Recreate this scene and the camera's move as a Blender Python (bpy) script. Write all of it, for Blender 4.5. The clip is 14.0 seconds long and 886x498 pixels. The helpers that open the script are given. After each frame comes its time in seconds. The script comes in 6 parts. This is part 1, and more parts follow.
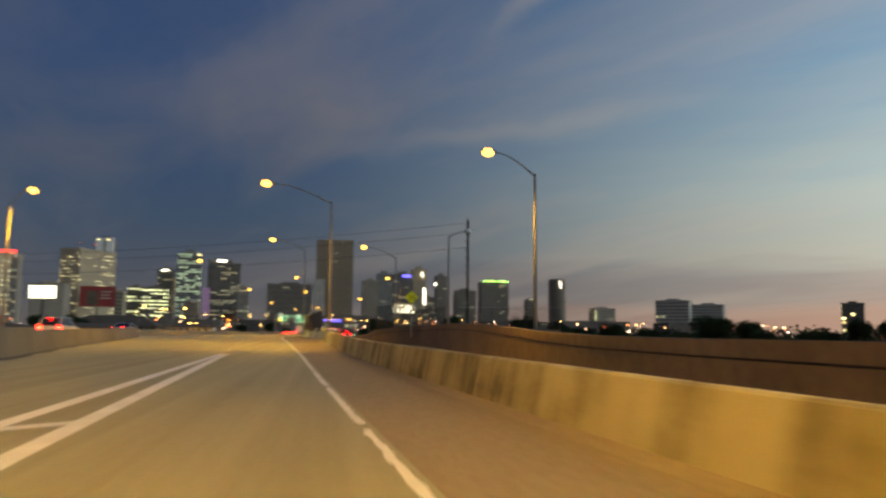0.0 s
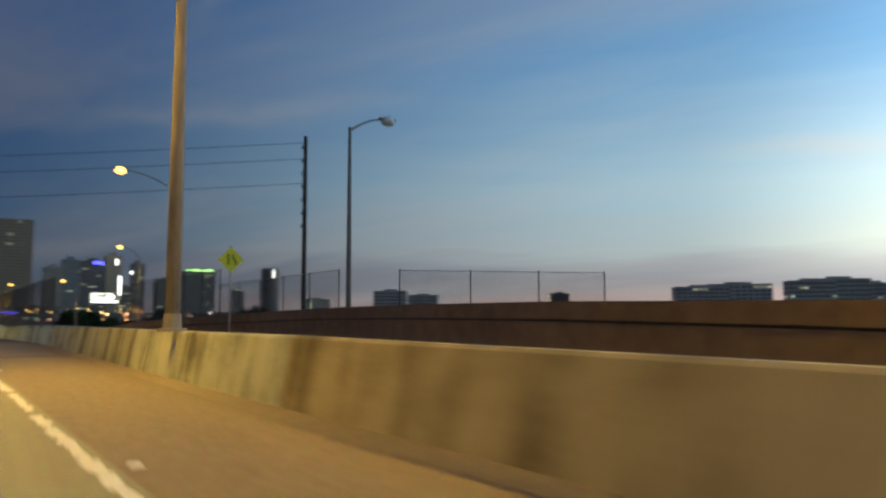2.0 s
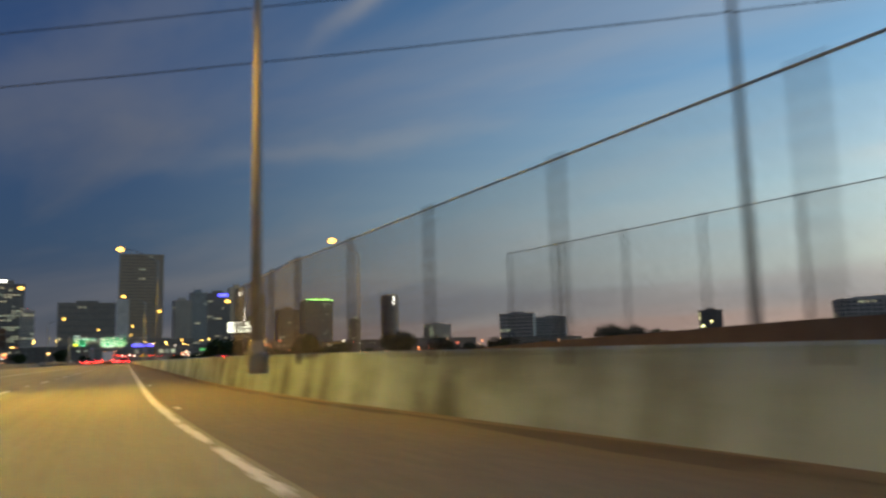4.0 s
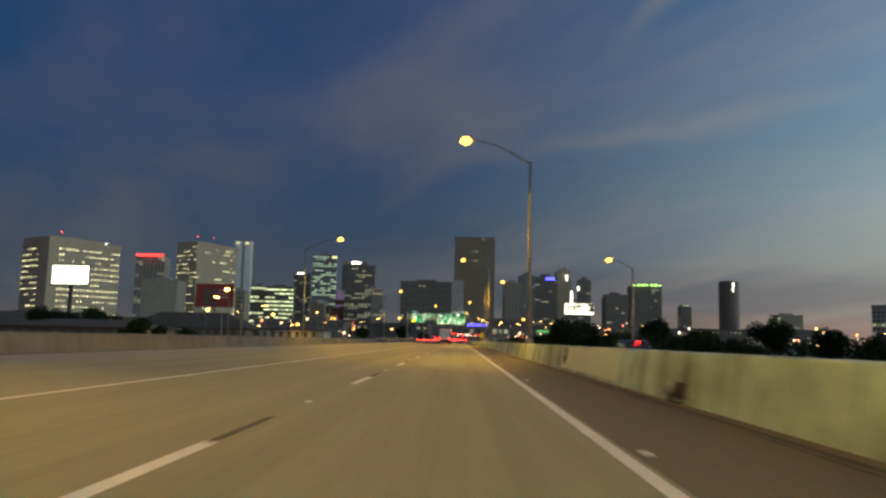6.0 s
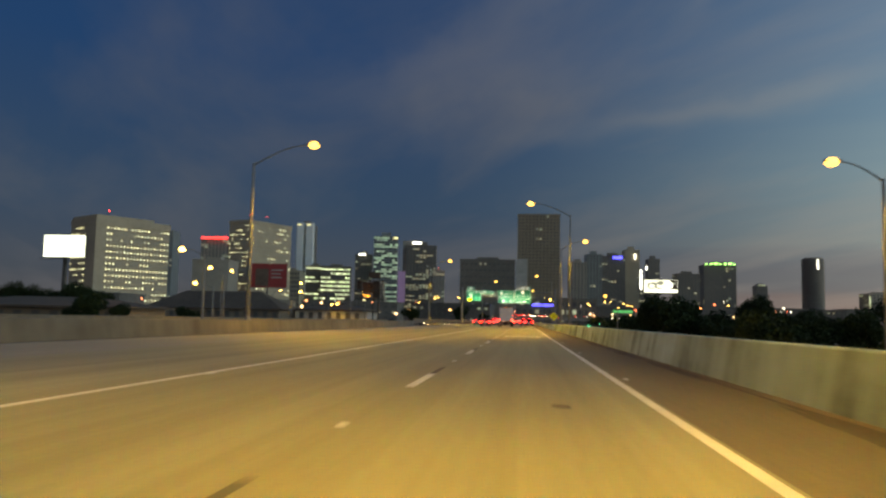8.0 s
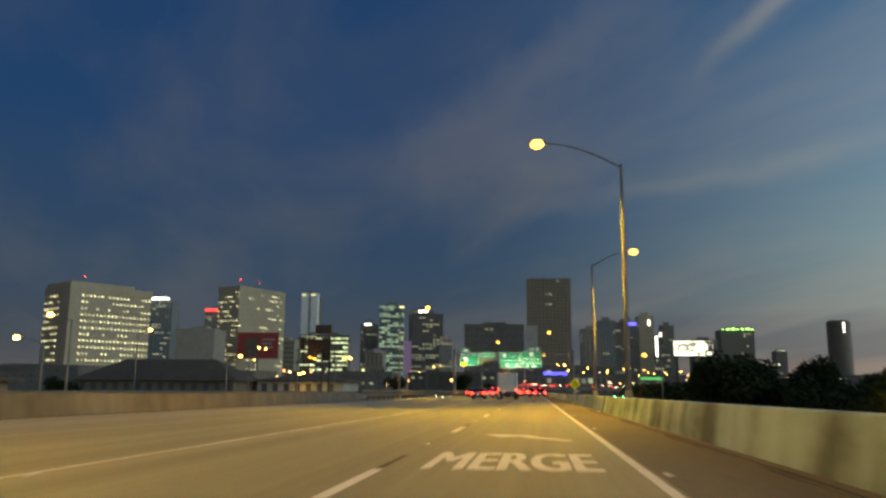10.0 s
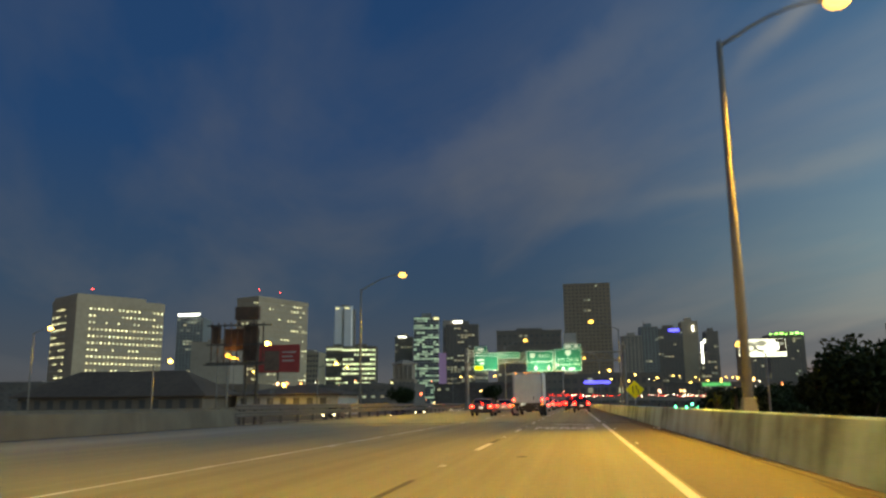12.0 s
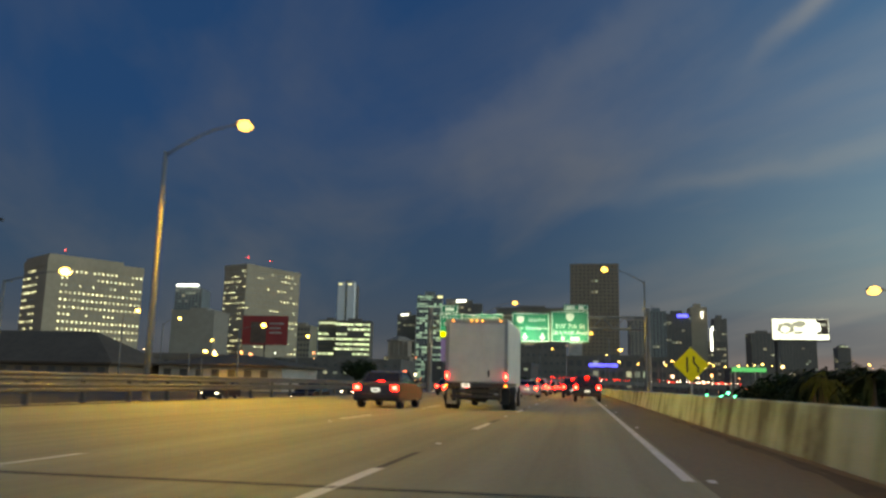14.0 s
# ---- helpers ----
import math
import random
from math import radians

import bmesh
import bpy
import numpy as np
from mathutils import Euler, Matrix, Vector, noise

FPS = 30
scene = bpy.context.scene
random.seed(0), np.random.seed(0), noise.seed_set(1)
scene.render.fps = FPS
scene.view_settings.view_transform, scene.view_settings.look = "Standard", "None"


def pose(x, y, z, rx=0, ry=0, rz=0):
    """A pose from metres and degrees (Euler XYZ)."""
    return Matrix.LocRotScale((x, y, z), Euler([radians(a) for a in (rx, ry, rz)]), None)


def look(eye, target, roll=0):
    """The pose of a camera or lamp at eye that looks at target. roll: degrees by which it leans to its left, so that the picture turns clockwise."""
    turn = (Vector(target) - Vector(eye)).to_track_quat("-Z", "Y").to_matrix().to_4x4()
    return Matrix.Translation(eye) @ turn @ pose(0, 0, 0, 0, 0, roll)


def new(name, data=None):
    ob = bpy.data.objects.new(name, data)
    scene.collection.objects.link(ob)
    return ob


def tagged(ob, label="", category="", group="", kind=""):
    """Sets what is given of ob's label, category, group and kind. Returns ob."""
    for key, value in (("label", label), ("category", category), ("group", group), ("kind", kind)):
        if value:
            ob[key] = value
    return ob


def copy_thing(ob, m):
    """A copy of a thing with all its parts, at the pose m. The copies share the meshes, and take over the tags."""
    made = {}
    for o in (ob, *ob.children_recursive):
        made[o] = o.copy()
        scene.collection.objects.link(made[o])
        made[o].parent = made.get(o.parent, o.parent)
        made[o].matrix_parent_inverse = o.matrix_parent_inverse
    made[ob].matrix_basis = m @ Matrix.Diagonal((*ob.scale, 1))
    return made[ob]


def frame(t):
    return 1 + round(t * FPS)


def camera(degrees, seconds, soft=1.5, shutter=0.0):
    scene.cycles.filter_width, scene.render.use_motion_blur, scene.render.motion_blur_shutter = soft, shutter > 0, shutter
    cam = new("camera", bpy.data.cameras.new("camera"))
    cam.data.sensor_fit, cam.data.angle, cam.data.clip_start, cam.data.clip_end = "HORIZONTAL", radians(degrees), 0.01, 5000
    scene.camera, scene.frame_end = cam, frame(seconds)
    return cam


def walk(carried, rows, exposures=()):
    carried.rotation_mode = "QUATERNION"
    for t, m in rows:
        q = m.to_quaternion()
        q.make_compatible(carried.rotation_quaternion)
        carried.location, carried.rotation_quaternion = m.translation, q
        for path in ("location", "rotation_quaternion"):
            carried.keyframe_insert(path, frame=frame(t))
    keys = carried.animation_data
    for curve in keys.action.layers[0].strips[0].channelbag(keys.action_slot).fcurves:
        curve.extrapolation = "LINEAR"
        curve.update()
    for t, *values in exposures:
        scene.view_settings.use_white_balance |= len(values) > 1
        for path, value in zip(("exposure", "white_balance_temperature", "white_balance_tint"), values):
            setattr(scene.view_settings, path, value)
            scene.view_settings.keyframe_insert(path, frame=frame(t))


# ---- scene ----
cam = camera(59.0, 14.0, soft=2.45, shutter=0.5)
PATH = [
    (0, (6.554, 22.448, 0.42), (6.845, 24.415, 0.638), 0.5),
    (0.5, (5.95, 32.97, 0.43), (6.446, 34.897, 0.638), 0.6),
    (1, (5.273, 43.961, 0.452), (5.946, 45.833, 0.657), 0.6),
    (1.5, (4.596, 54.075, 0.50), (5.424, 55.884, 0.706), 0.1),
    (2, (4.005, 63.21, 0.572), (4.995, 64.937, 0.77), -0.2),
    (2.2, (3.787, 67.194, 0.643), (4.85, 68.877, 0.84), -0.1),
    (4.3, (0.76, 110.35, 0.745), (1.386, 112.229, 1.022), -1.25),
    (4.5, (0.691, 114.734, 0.747), (1.229, 116.64, 1.024), -0.9),
    (5, (0.466, 125.918, 0.831), (0.79, 127.874, 1.099), -0.5),
    (5.5, (0.304, 136.862, 0.848), (0.391, 138.842, 1.112), 0.1),
    (6, (0.084, 146.471, 0.923), (0.035, 148.457, 1.153), 1.3),
    (6.5, (-0.143, 156.339, 0.989), (-0.264, 158.325, 1.192), 1.9),
    (7, (-0.237, 166.253, 1.015), (-0.395, 168.241, 1.168), 1.8),
    (7.5, (-0.263, 175.92, 1.04), (-0.459, 177.905, 1.19), 1.4),
    (7.7, (-0.271, 179.834, 1.05), (-0.476, 181.817, 1.21), 1.3),
    (9.8, (-0.25, 224.286, 1.15), (-0.459, 226.248, 1.474), 1.0),
    (10, (0.029, 228.54, 1.022), (-0.202, 230.495, 1.379), 0.5),
    (10.5, (0.085, 238.456, 0.991), (-0.192, 240.392, 1.408), 0.2),
    (11, (0.135, 248.648, 1.006), (-0.154, 250.584, 1.416), 0.1),
    (11.5, (0.177, 258.583, 1.007), (-0.131, 260.517, 1.414), -0.1),
    (12, (0.198, 267.602, 1.028), (-0.122, 269.537, 1.416), -0.5),
    (12.5, (0.257, 276.755, 1.04), (-0.034, 278.698, 1.412), -0.5),
    (13, (0.231, 285.855, 1.109), (-0.044, 287.799, 1.488), 0.7),
    (13.5, (0.253, 294.433, 1.046), (-0.079, 296.366, 1.439), 1.2),
    (14, (0.267, 302.661, 0.989), (-0.075, 304.602, 1.328), 1.3),
]
walk(cam, [(t, look(eye, target, roll)) for t, eye, target, roll in PATH],
     exposures=[(0.0, 0.74, 11200, 8), (1.0, 0.76, 9900, 6), (1.5, 0.54, 8300, 4), (2.2, 0.47, 7500, 1), (4.3, 0.72, 8700, 3), (5.0, 0.88, 9000, 3), (5.5, 0.54, 9200, 3), (6.0, 0.46, 9300, 3), (9.8, 0.49, 9800, -1), (14.0, 0.58, 9700, -2)])

# ---------------------------------------------------------------- world and light
SODIUM = (1.0, 0.585, 0.07)


def ramp(nt, stops):
    r = nt.nodes.new("ShaderNodeValToRGB")
    e = r.color_ramp.elements
    while len(e) < len(stops):
        e.new(0.5)
    for k, (p, c) in zip(e, stops):
        k.position, k.color = p, (*c, 1)
    return r


def math_node(nt, op, a, b=None, c=None):
    n = nt.nodes.new("ShaderNodeMath")
    n.operation = op
    for i, v in enumerate((a, b, c)):
        if v is None:
            continue
        if isinstance(v, (int, float)):
            n.inputs[i].default_value = v
        else:
            nt.links.new(v, n.inputs[i])
    return n.outputs[0]


def mix_color(nt, fac, a, b, blend="MIX"):
    n = nt.nodes.new("ShaderNodeMix")
    n.data_type, n.blend_type = "RGBA", blend
    for key, v in (("Factor", fac), ("A", a), ("B", b)):
        sock = [s for s in n.inputs if s.name == key and (s.type == "RGBA" or key == "Factor")][0]
        if isinstance(v, (int, float)):
            sock.default_value = v
        elif isinstance(v, tuple):
            sock.default_value = (*v, 1)
        else:
            nt.links.new(v, sock)
    return [s for s in n.outputs if s.type == "RGBA"][0]


world = bpy.data.worlds.new("dusk_sky")
scene.world = world
world.use_nodes = True
nt = world.node_tree
back = nt.nodes["Background"]
coord = nt.nodes.new("ShaderNodeTexCoord")
sep = nt.nodes.new("ShaderNodeSeparateXYZ")
nt.links.new(coord.outputs["Generated"], sep.inputs[0])
sx, sy, sz = sep.outputs
up = math_node(nt, "MAXIMUM", sz, 0.0)
# afterglow side of the sky and the night side
glow = ramp(nt, [(0.0, (0.42, 0.265, 0.245)), (0.03, (0.385, 0.288, 0.30)), (0.048, (0.275, 0.275, 0.335)), (0.076, (0.29, 0.32, 0.395)), (0.098, (0.38, 0.475, 0.565)), (0.17, (0.34, 0.52, 0.70)), (0.33, (0.142, 0.325, 0.62)), (0.5, (0.079, 0.198, 0.435)), (1.0, (0.05, 0.13, 0.33))])
night = ramp(nt, [(0.0, (0.062, 0.064, 0.088)), (0.05, (0.040, 0.054, 0.092)), (0.14, (0.021, 0.047, 0.112)), (0.32, (0.0075, 0.037, 0.136)), (1.0, (0.006, 0.028, 0.12))])
bank_map = nt.nodes.new("ShaderNodeMapping")
bank_map.inputs["Scale"].default_value = (2.2, 2.2, 26)
bank = nt.nodes.new("ShaderNodeTexNoise")
bank.inputs["Scale"].default_value, bank.inputs["Detail"].default_value = 1.6, 6.0
nt.links.new(coord.outputs["Generated"], bank_map.inputs[0])
nt.links.new(bank_map.outputs[0], bank.inputs["Vector"])
nt.links.new(math_node(nt, "ADD", up, math_node(nt, "MULTIPLY", math_node(nt, "SUBTRACT", bank.outputs["Fac"], 0.5), 0.055)), glow.inputs[0])
nt.links.new(up, night.inputs[0])
west = math_node(nt, "ADD", math_node(nt, "MULTIPLY", sx, 0.985), math_node(nt, "ADD", math_node(nt, "MULTIPLY", sy, -0.17), math_node(nt, "MULTIPLY", math_node(nt, "MAXIMUM", math_node(nt, "MULTIPLY", sy, -1.0), 0.0), 0.17)))
mixr = nt.nodes.new("ShaderNodeMapRange")
mixr.interpolation_type = "SMOOTHSTEP"
nt.links.new(west, mixr.inputs["Value"])
mixr.inputs["From Min"].default_value, mixr.inputs["From Max"].default_value = -0.37, 1.0
# the band of sky over the set sun is the brightest
sunny = nt.nodes.new("ShaderNodeMapRange")
sunny.interpolation_type = "SMOOTHSTEP"
nt.links.new(west, sunny.inputs["Value"])
sunny.inputs["From Min"].default_value, sunny.inputs["From Max"].default_value = 0.58, 1.03
sunny.inputs["To Min"].default_value, sunny.inputs["To Max"].default_value = 1.0, 2.3
clear = mix_color(nt, math_node(nt, "POWER", mixr.outputs[0], 1.25), night.outputs[0], glow.outputs[0])
# pale yellow light low over the set sun
band = ramp(nt, [(0.055, (0, 0, 0)), (0.095, (1, 1, 1)), (0.13, (0.8, 0.8, 0.8)), (0.26, (0, 0, 0))])
nt.links.new(up, band.inputs[0])
near_sun = math_node(nt, "MULTIPLY", math_node(nt, "SUBTRACT", sunny.outputs[0], 1.0), 0.72)
clear = mix_color(nt, math_node(nt, "MULTIPLY", near_sun, band.outputs[0]), clear, (0.66, 0.68, 0.58))
# thin streaked cloud, laid on a plane overhead
inv = math_node(nt, "DIVIDE", 1.0, math_node(nt, "ADD", up, 0.10))
cu, cv = math_node(nt, "MULTIPLY", sx, inv), math_node(nt, "MULTIPLY", sy, inv)
comb = nt.nodes.new("ShaderNodeCombineXYZ")
nt.links.new(math_node(nt, "ADD", math_node(nt, "MULTIPLY", cu, 0.85), math_node(nt, "MULTIPLY", cv, 0.40)), comb.inputs[0])
nt.links.new(math_node(nt, "ADD", math_node(nt, "MULTIPLY", cu, -0.12), math_node(nt, "MULTIPLY", cv, 0.26)), comb.inputs[1])
cloud = nt.nodes.new("ShaderNodeTexNoise")
cloud.inputs["Scale"].default_value, cloud.inputs["Detail"].default_value = 1.05, 9.0
cloud.inputs["Roughness"].default_value, cloud.inputs["Distortion"].default_value = 0.52, 0.45
nt.links.new(comb.outputs[0], cloud.inputs["Vector"])
cover = ramp(nt, [(0.43, (0, 0, 0)), (0.64, (1, 1, 1))])
nt.links.new(cloud.outputs["Fac"], cover.inputs[0])
mauve = mix_color(nt, mixr.outputs[0], (0.076, 0.086, 0.126), (0.47, 0.45, 0.49))
thin = math_node(nt, "SUBTRACT", 0.46, math_node(nt, "MULTIPLY", mixr.outputs[0], 0.33))
sky = mix_color(nt, math_node(nt, "MULTIPLY", cover.outputs[0], thin), clear, mauve)
# single wisps: azimuth and height in degrees, lean, half length, half width, density
azim = math_node(nt, "ARCTAN2", sx, sy)
lift = math_node(nt, "ARCSINE", sz)
fray = nt.nodes.new("ShaderNodeTexNoise")
fray.inputs["Scale"].default_value, fray.inputs["Detail"].default_value = 9.0, 6.0
nt.links.new(coord.outputs["Generated"], fray.inputs["Vector"])
frayed = math_node(nt, "SUBTRACT", fray.outputs["Fac"], 0.5)
pale = mix_color(nt, mixr.outputs[0], (0.105, 0.116, 0.16), (0.46, 0.47, 0.52))
for az, el, lean, length, width, dense in ((17.4, 25.7, 38, 5.4, 0.7, 0.42), (1.0, 23.0, 33, 10, 2.2, 0.27), (13.0, 14.9, 7, 13, 0.8, 0.25), (-6.0, 17.0, 12, 9, 2.6, 0.24), (57.0, 11.8, -3, 7, 0.7, 0.4)):
    c, d = math.cos(radians(lean)), math.sin(radians(lean))
    du = math_node(nt, "MULTIPLY", math_node(nt, "SUBTRACT", azim, radians(az)), math.cos(radians(el)))
    dv = math_node(nt, "SUBTRACT", lift, radians(el))
    along = math_node(nt, "ADD", math_node(nt, "MULTIPLY", du, c), math_node(nt, "MULTIPLY", dv, d))
    across = math_node(nt, "ADD", math_node(nt, "MULTIPLY", du, -d), math_node(nt, "ADD", math_node(nt, "MULTIPLY", dv, c), math_node(nt, "MULTIPLY", frayed, radians(width) * 3.0)))
    far2 = math_node(nt, "ADD", math_node(nt, "POWER", math_node(nt, "ABSOLUTE", math_node(nt, "DIVIDE", along, radians(length))), 2.0), math_node(nt, "POWER", math_node(nt, "ABSOLUTE", math_node(nt, "DIVIDE", across, radians(width))), 2.0))
    soft = math_node(nt, "MULTIPLY", math_node(nt, "EXPONENT", math_node(nt, "MULTIPLY", far2, -1.0)), dense)
    sky = mix_color(nt, soft, sky, pale)
# mauve fill band added out of view over the eastern horizon, to brighten faces turned to it
east = nt.nodes.new("ShaderNodeMapRange")
east.interpolation_type = "SMOOTHSTEP"
nt.links.new(sx, east.inputs["Value"])
east.inputs["From Min"].default_value, east.inputs["From Max"].default_value = -0.70, -0.98
east_fill_fall = ramp(nt, [(0.0, (0.5, 0.5, 0.5)), (0.12, (1, 1, 1)), (0.55, (0, 0, 0))])
nt.links.new(up, east_fill_fall.inputs[0])
sky = mix_color(nt, math_node(nt, "MULTIPLY", east.outputs[0], east_fill_fall.outputs[0]), sky, (0.27, 0.235, 0.275))
nt.links.new(sky, back.inputs["Color"])
nt.links.new(sunny.outputs[0], back.inputs["Strength"])


# ---------------------------------------------------------------- materials
def material(name, rough=0.8, metal=0.0):
    m = bpy.data.materials.new(name)
    m.use_nodes = True
    b = m.node_tree.nodes["Principled BSDF"]
    b.inputs["Roughness"].default_value, b.inputs["Metallic"].default_value = rough, metal
    return m, m.node_tree, b


def noise_node(nt, scale, detail=5.0, stretch=(1, 1, 1), rough=0.6):
    tc = nt.nodes.new("ShaderNodeTexCoord")
    mp = nt.nodes.new("ShaderNodeMapping")
    mp.inputs["Scale"].default_value = stretch
    n = nt.nodes.new("ShaderNodeTexNoise")
    n.inputs["Scale"].default_value, n.inputs["Detail"].default_value, n.inputs["Roughness"].default_value = scale, detail, rough
    nt.links.new(tc.outputs["Object"], mp.inputs[0])
    nt.links.new(mp.outputs[0], n.inputs["Vector"])
    return n.outputs["Fac"]


def grainy(name, dark, light, scale=3.0, big=0.25, rough=0.85, metal=0.0, bump=0.25, stretch=(1, 1, 1), big_stretch=(1, 1, 1), spread=0.5, vary=0.0):
    """A surface of two scales of variation: fine grain and broad stains, with fine relief."""
    m, nt, b = material(name, rough, metal)
    fine, broad = noise_node(nt, scale, 8, stretch), noise_node(nt, big, 4, big_stretch)
    f = math_node(nt, "ADD", math_node(nt, "MULTIPLY", fine, 0.45), math_node(nt, "MULTIPLY", broad, 0.55))
    r = ramp(nt, [(0.5 - spread / 3, dark), (0.5 + spread / 3, light)])
    nt.links.new(f, r.inputs[0])
    col = r.outputs[0]
    if vary:
        info = nt.nodes.new("ShaderNodeObjectInfo")
        g = ramp(nt, [(0, (1 - vary,) * 3), (1, (1, 1, 1))])
        nt.links.new(info.outputs["Random"], g.inputs[0])
        col = mix_color(nt, 1.0, col, g.outputs[0], "MULTIPLY")
    nt.links.new(col, b.inputs["Base Color"])
    bp = nt.nodes.new("ShaderNodeBump")
    bp.inputs["Strength"].default_value, bp.inputs["Distance"].default_value = bump, 0.02
    nt.links.new(fine, bp.inputs["Height"])
    nt.links.new(bp.outputs[0], b.inputs["Normal"])
    rr = nt.nodes.new("ShaderNodeMapRange")
    rr.inputs["To Min"].default_value, rr.inputs["To Max"].default_value = max(0.05, rough - 0.12), min(1, rough + 0.1)
    nt.links.new(broad, rr.inputs["Value"])
    nt.links.new(rr.outputs[0], b.inputs["Roughness"])
    return m


def lamp_mat(name, color, strength):
    m, nt, b = material(name, 0.4)
    b.inputs["Base Color"].default_value = (*[min(1, c) * 0.8 for c in color], 1)
    b.inputs["Emission Color"].default_value, b.inputs["Emission Strength"].default_value = (*color, 1), strength
    return m


def lit_office(name, tints, strength):
    """Window panes with the room's light behind them, each room at its own level."""
    m, nt, b = material(name, 0.25)
    geo = nt.nodes.new("ShaderNodeNewGeometry")
    r = ramp(nt, [(i / (len(tints) - 1), c) for i, c in enumerate(tints)])
    nt.links.new(geo.outputs["Random Per Island"], r.inputs[0])
    b.inputs["Base Color"].default_value = (0.3, 0.32, 0.3, 1)
    nt.links.new(r.outputs[0], b.inputs["Emission Color"])
    lv = nt.nodes.new("ShaderNodeMapRange")
    lv.inputs["To Min"].default_value, lv.inputs["To Max"].default_value = strength * 0.25, strength
    w = nt.nodes.new("ShaderNodeTexWhiteNoise")
    w.noise_dimensions = "1D"
    nt.links.new(geo.outputs["Random Per Island"], w.inputs["W"])
    nt.links.new(w.outputs["Value"], lv.inputs["Value"])
    nt.links.new(lv.outputs[0], b.inputs["Emission Strength"])
    return m


def road_mat():
    """Brushed concrete carriageway: streaks along the lanes, oil track, patches, cross joints."""
    m, nt, b = material("road_concrete", 0.8)
    fine, patch = noise_node(nt, 9.0, 8), noise_node(nt, 0.12, 4, (1.6, 0.35, 1))
    streak = noise_node(nt, 0.9, 5, (1.6, 0.02, 1))
    f = math_node(nt, "ADD", math_node(nt, "MULTIPLY", streak, 0.5), math_node(nt, "ADD", math_node(nt, "MULTIPLY", fine, 0.25), math_node(nt, "MULTIPLY", patch, 0.3)))
    r = ramp(nt, [(0.36, (0.222, 0.206, 0.126)), (0.68, (0.384, 0.365, 0.234))])
    nt.links.new(f, r.inputs[0])
    nt.links.new(r.outputs[0], b.inputs["Base Color"])
    bp = nt.nodes.new("ShaderNodeBump")
    bp.inputs["Strength"].default_value, bp.inputs["Distance"].default_value = 0.3, 0.01
    nt.links.new(fine, bp.inputs["Height"])
    nt.links.new(bp.outputs[0], b.inputs["Normal"])
    rr = nt.nodes.new("ShaderNodeMapRange")
    rr.inputs["To Min"].default_value, rr.inputs["To Max"].default_value = 0.55, 0.85
    nt.links.new(patch, rr.inputs["Value"])
    nt.links.new(rr.outputs[0], b.inputs["Roughness"])
    return m


ROAD = road_mat()
SHOULDER = grainy("shoulder_asphalt", (0.125, 0.108, 0.068), (0.23, 0.203, 0.132), 11, 0.3, 0.85, stretch=(1, 0.6, 1), big_stretch=(1, 0.15, 1))

SHOULDER_PALE = grainy("shoulder_concrete", (0.19, 0.150, 0.092), (0.33, 0.275, 0.185), 9, 0.25, 0.85, stretch=(1, 0.5, 1), big_stretch=(1, 0.12, 1))


def barrier_mat(name, tint=(1.0, 1.0, 1.0)):
    """Pale cast concrete with patches and dark runs of water down its face."""
    m, nt, b = material(name, 0.85)
    drip, patch, fine = noise_node(nt, 1.0, 5, (1, 0.9, 0.10)), noise_node(nt, 0.45, 5, (1, 0.7, 1.6)), noise_node(nt, 16, 6)
    f = math_node(nt, "ADD", math_node(nt, "MULTIPLY", drip, 0.56), math_node(nt, "ADD", math_node(nt, "MULTIPLY", patch, 0.41), math_node(nt, "MULTIPLY", fine, 0.06)))
    r = ramp(nt, [(p, tuple(v * k for v, k in zip(c, tint))) for p, c in ((0.41, (0.17, 0.175, 0.13)), (0.47, (0.34, 0.365, 0.275)), (0.54, (0.53, 0.58, 0.45)), (0.66, (0.68, 0.74, 0.59)))])
    nt.links.new(f, r.inputs[0])
    info = nt.nodes.new("ShaderNodeObjectInfo")
    cast = ramp(nt, [(0, (0.70, 0.69, 0.66)), (0.5, (0.92, 0.93, 0.90)), (1, (1, 1, 1))])
    nt.links.new(info.outputs["Random"], cast.inputs[0])
    nt.links.new(mix_color(nt, 1.0, r.outputs[0], cast.outputs[0], "MULTIPLY"), b.inputs["Base Color"])
    bp = nt.nodes.new("ShaderNodeBump")
    bp.inputs["Strength"].default_value, bp.inputs["Distance"].default_value = 0.25, 0.02
    nt.links.new(fine, bp.inputs["Height"])
    nt.links.new(bp.outputs[0], b.inputs["Normal"])
    return m


BARRIER = barrier_mat("barrier_concrete", (0.82, 1.0, 1.28))
# same concrete, browner and darker: dim light put into the colour
BARRIER_DIM = barrier_mat("dim_lit_barrier_concrete", (0.74, 0.62, 0.53))
BARRIER_HALF_DIM = barrier_mat("half_dim_lit_barrier_concrete", (0.77, 0.77, 0.82))
MEDIAN_CONCRETE = grainy("median_concrete", (0.085, 0.073, 0.055), (0.195, 0.172, 0.135), 1.2, 0.35, 0.9, stretch=(1, 1.0, 0.3), big_stretch=(1, 0.6, 0.8), vary=0.1)
WALL_BROWN = grainy("stained_concrete", (0.125, 0.089, 0.064), (0.24, 0.176, 0.126), 1.8, 0.3, 0.9, big_stretch=(1, 0.4, 0.3), vary=0.12)
PAINT = grainy("road_paint_white", (0.62, 0.61, 0.56), (0.93, 0.92, 0.88), 7, 1.2, 0.6, spread=0.6)
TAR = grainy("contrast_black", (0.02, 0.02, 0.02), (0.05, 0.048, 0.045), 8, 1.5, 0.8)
STEEL = grainy("galvanised_steel", (0.28, 0.28, 0.27), (0.46, 0.455, 0.44), 14, 1.2, 0.5, 0.55, 0.1)
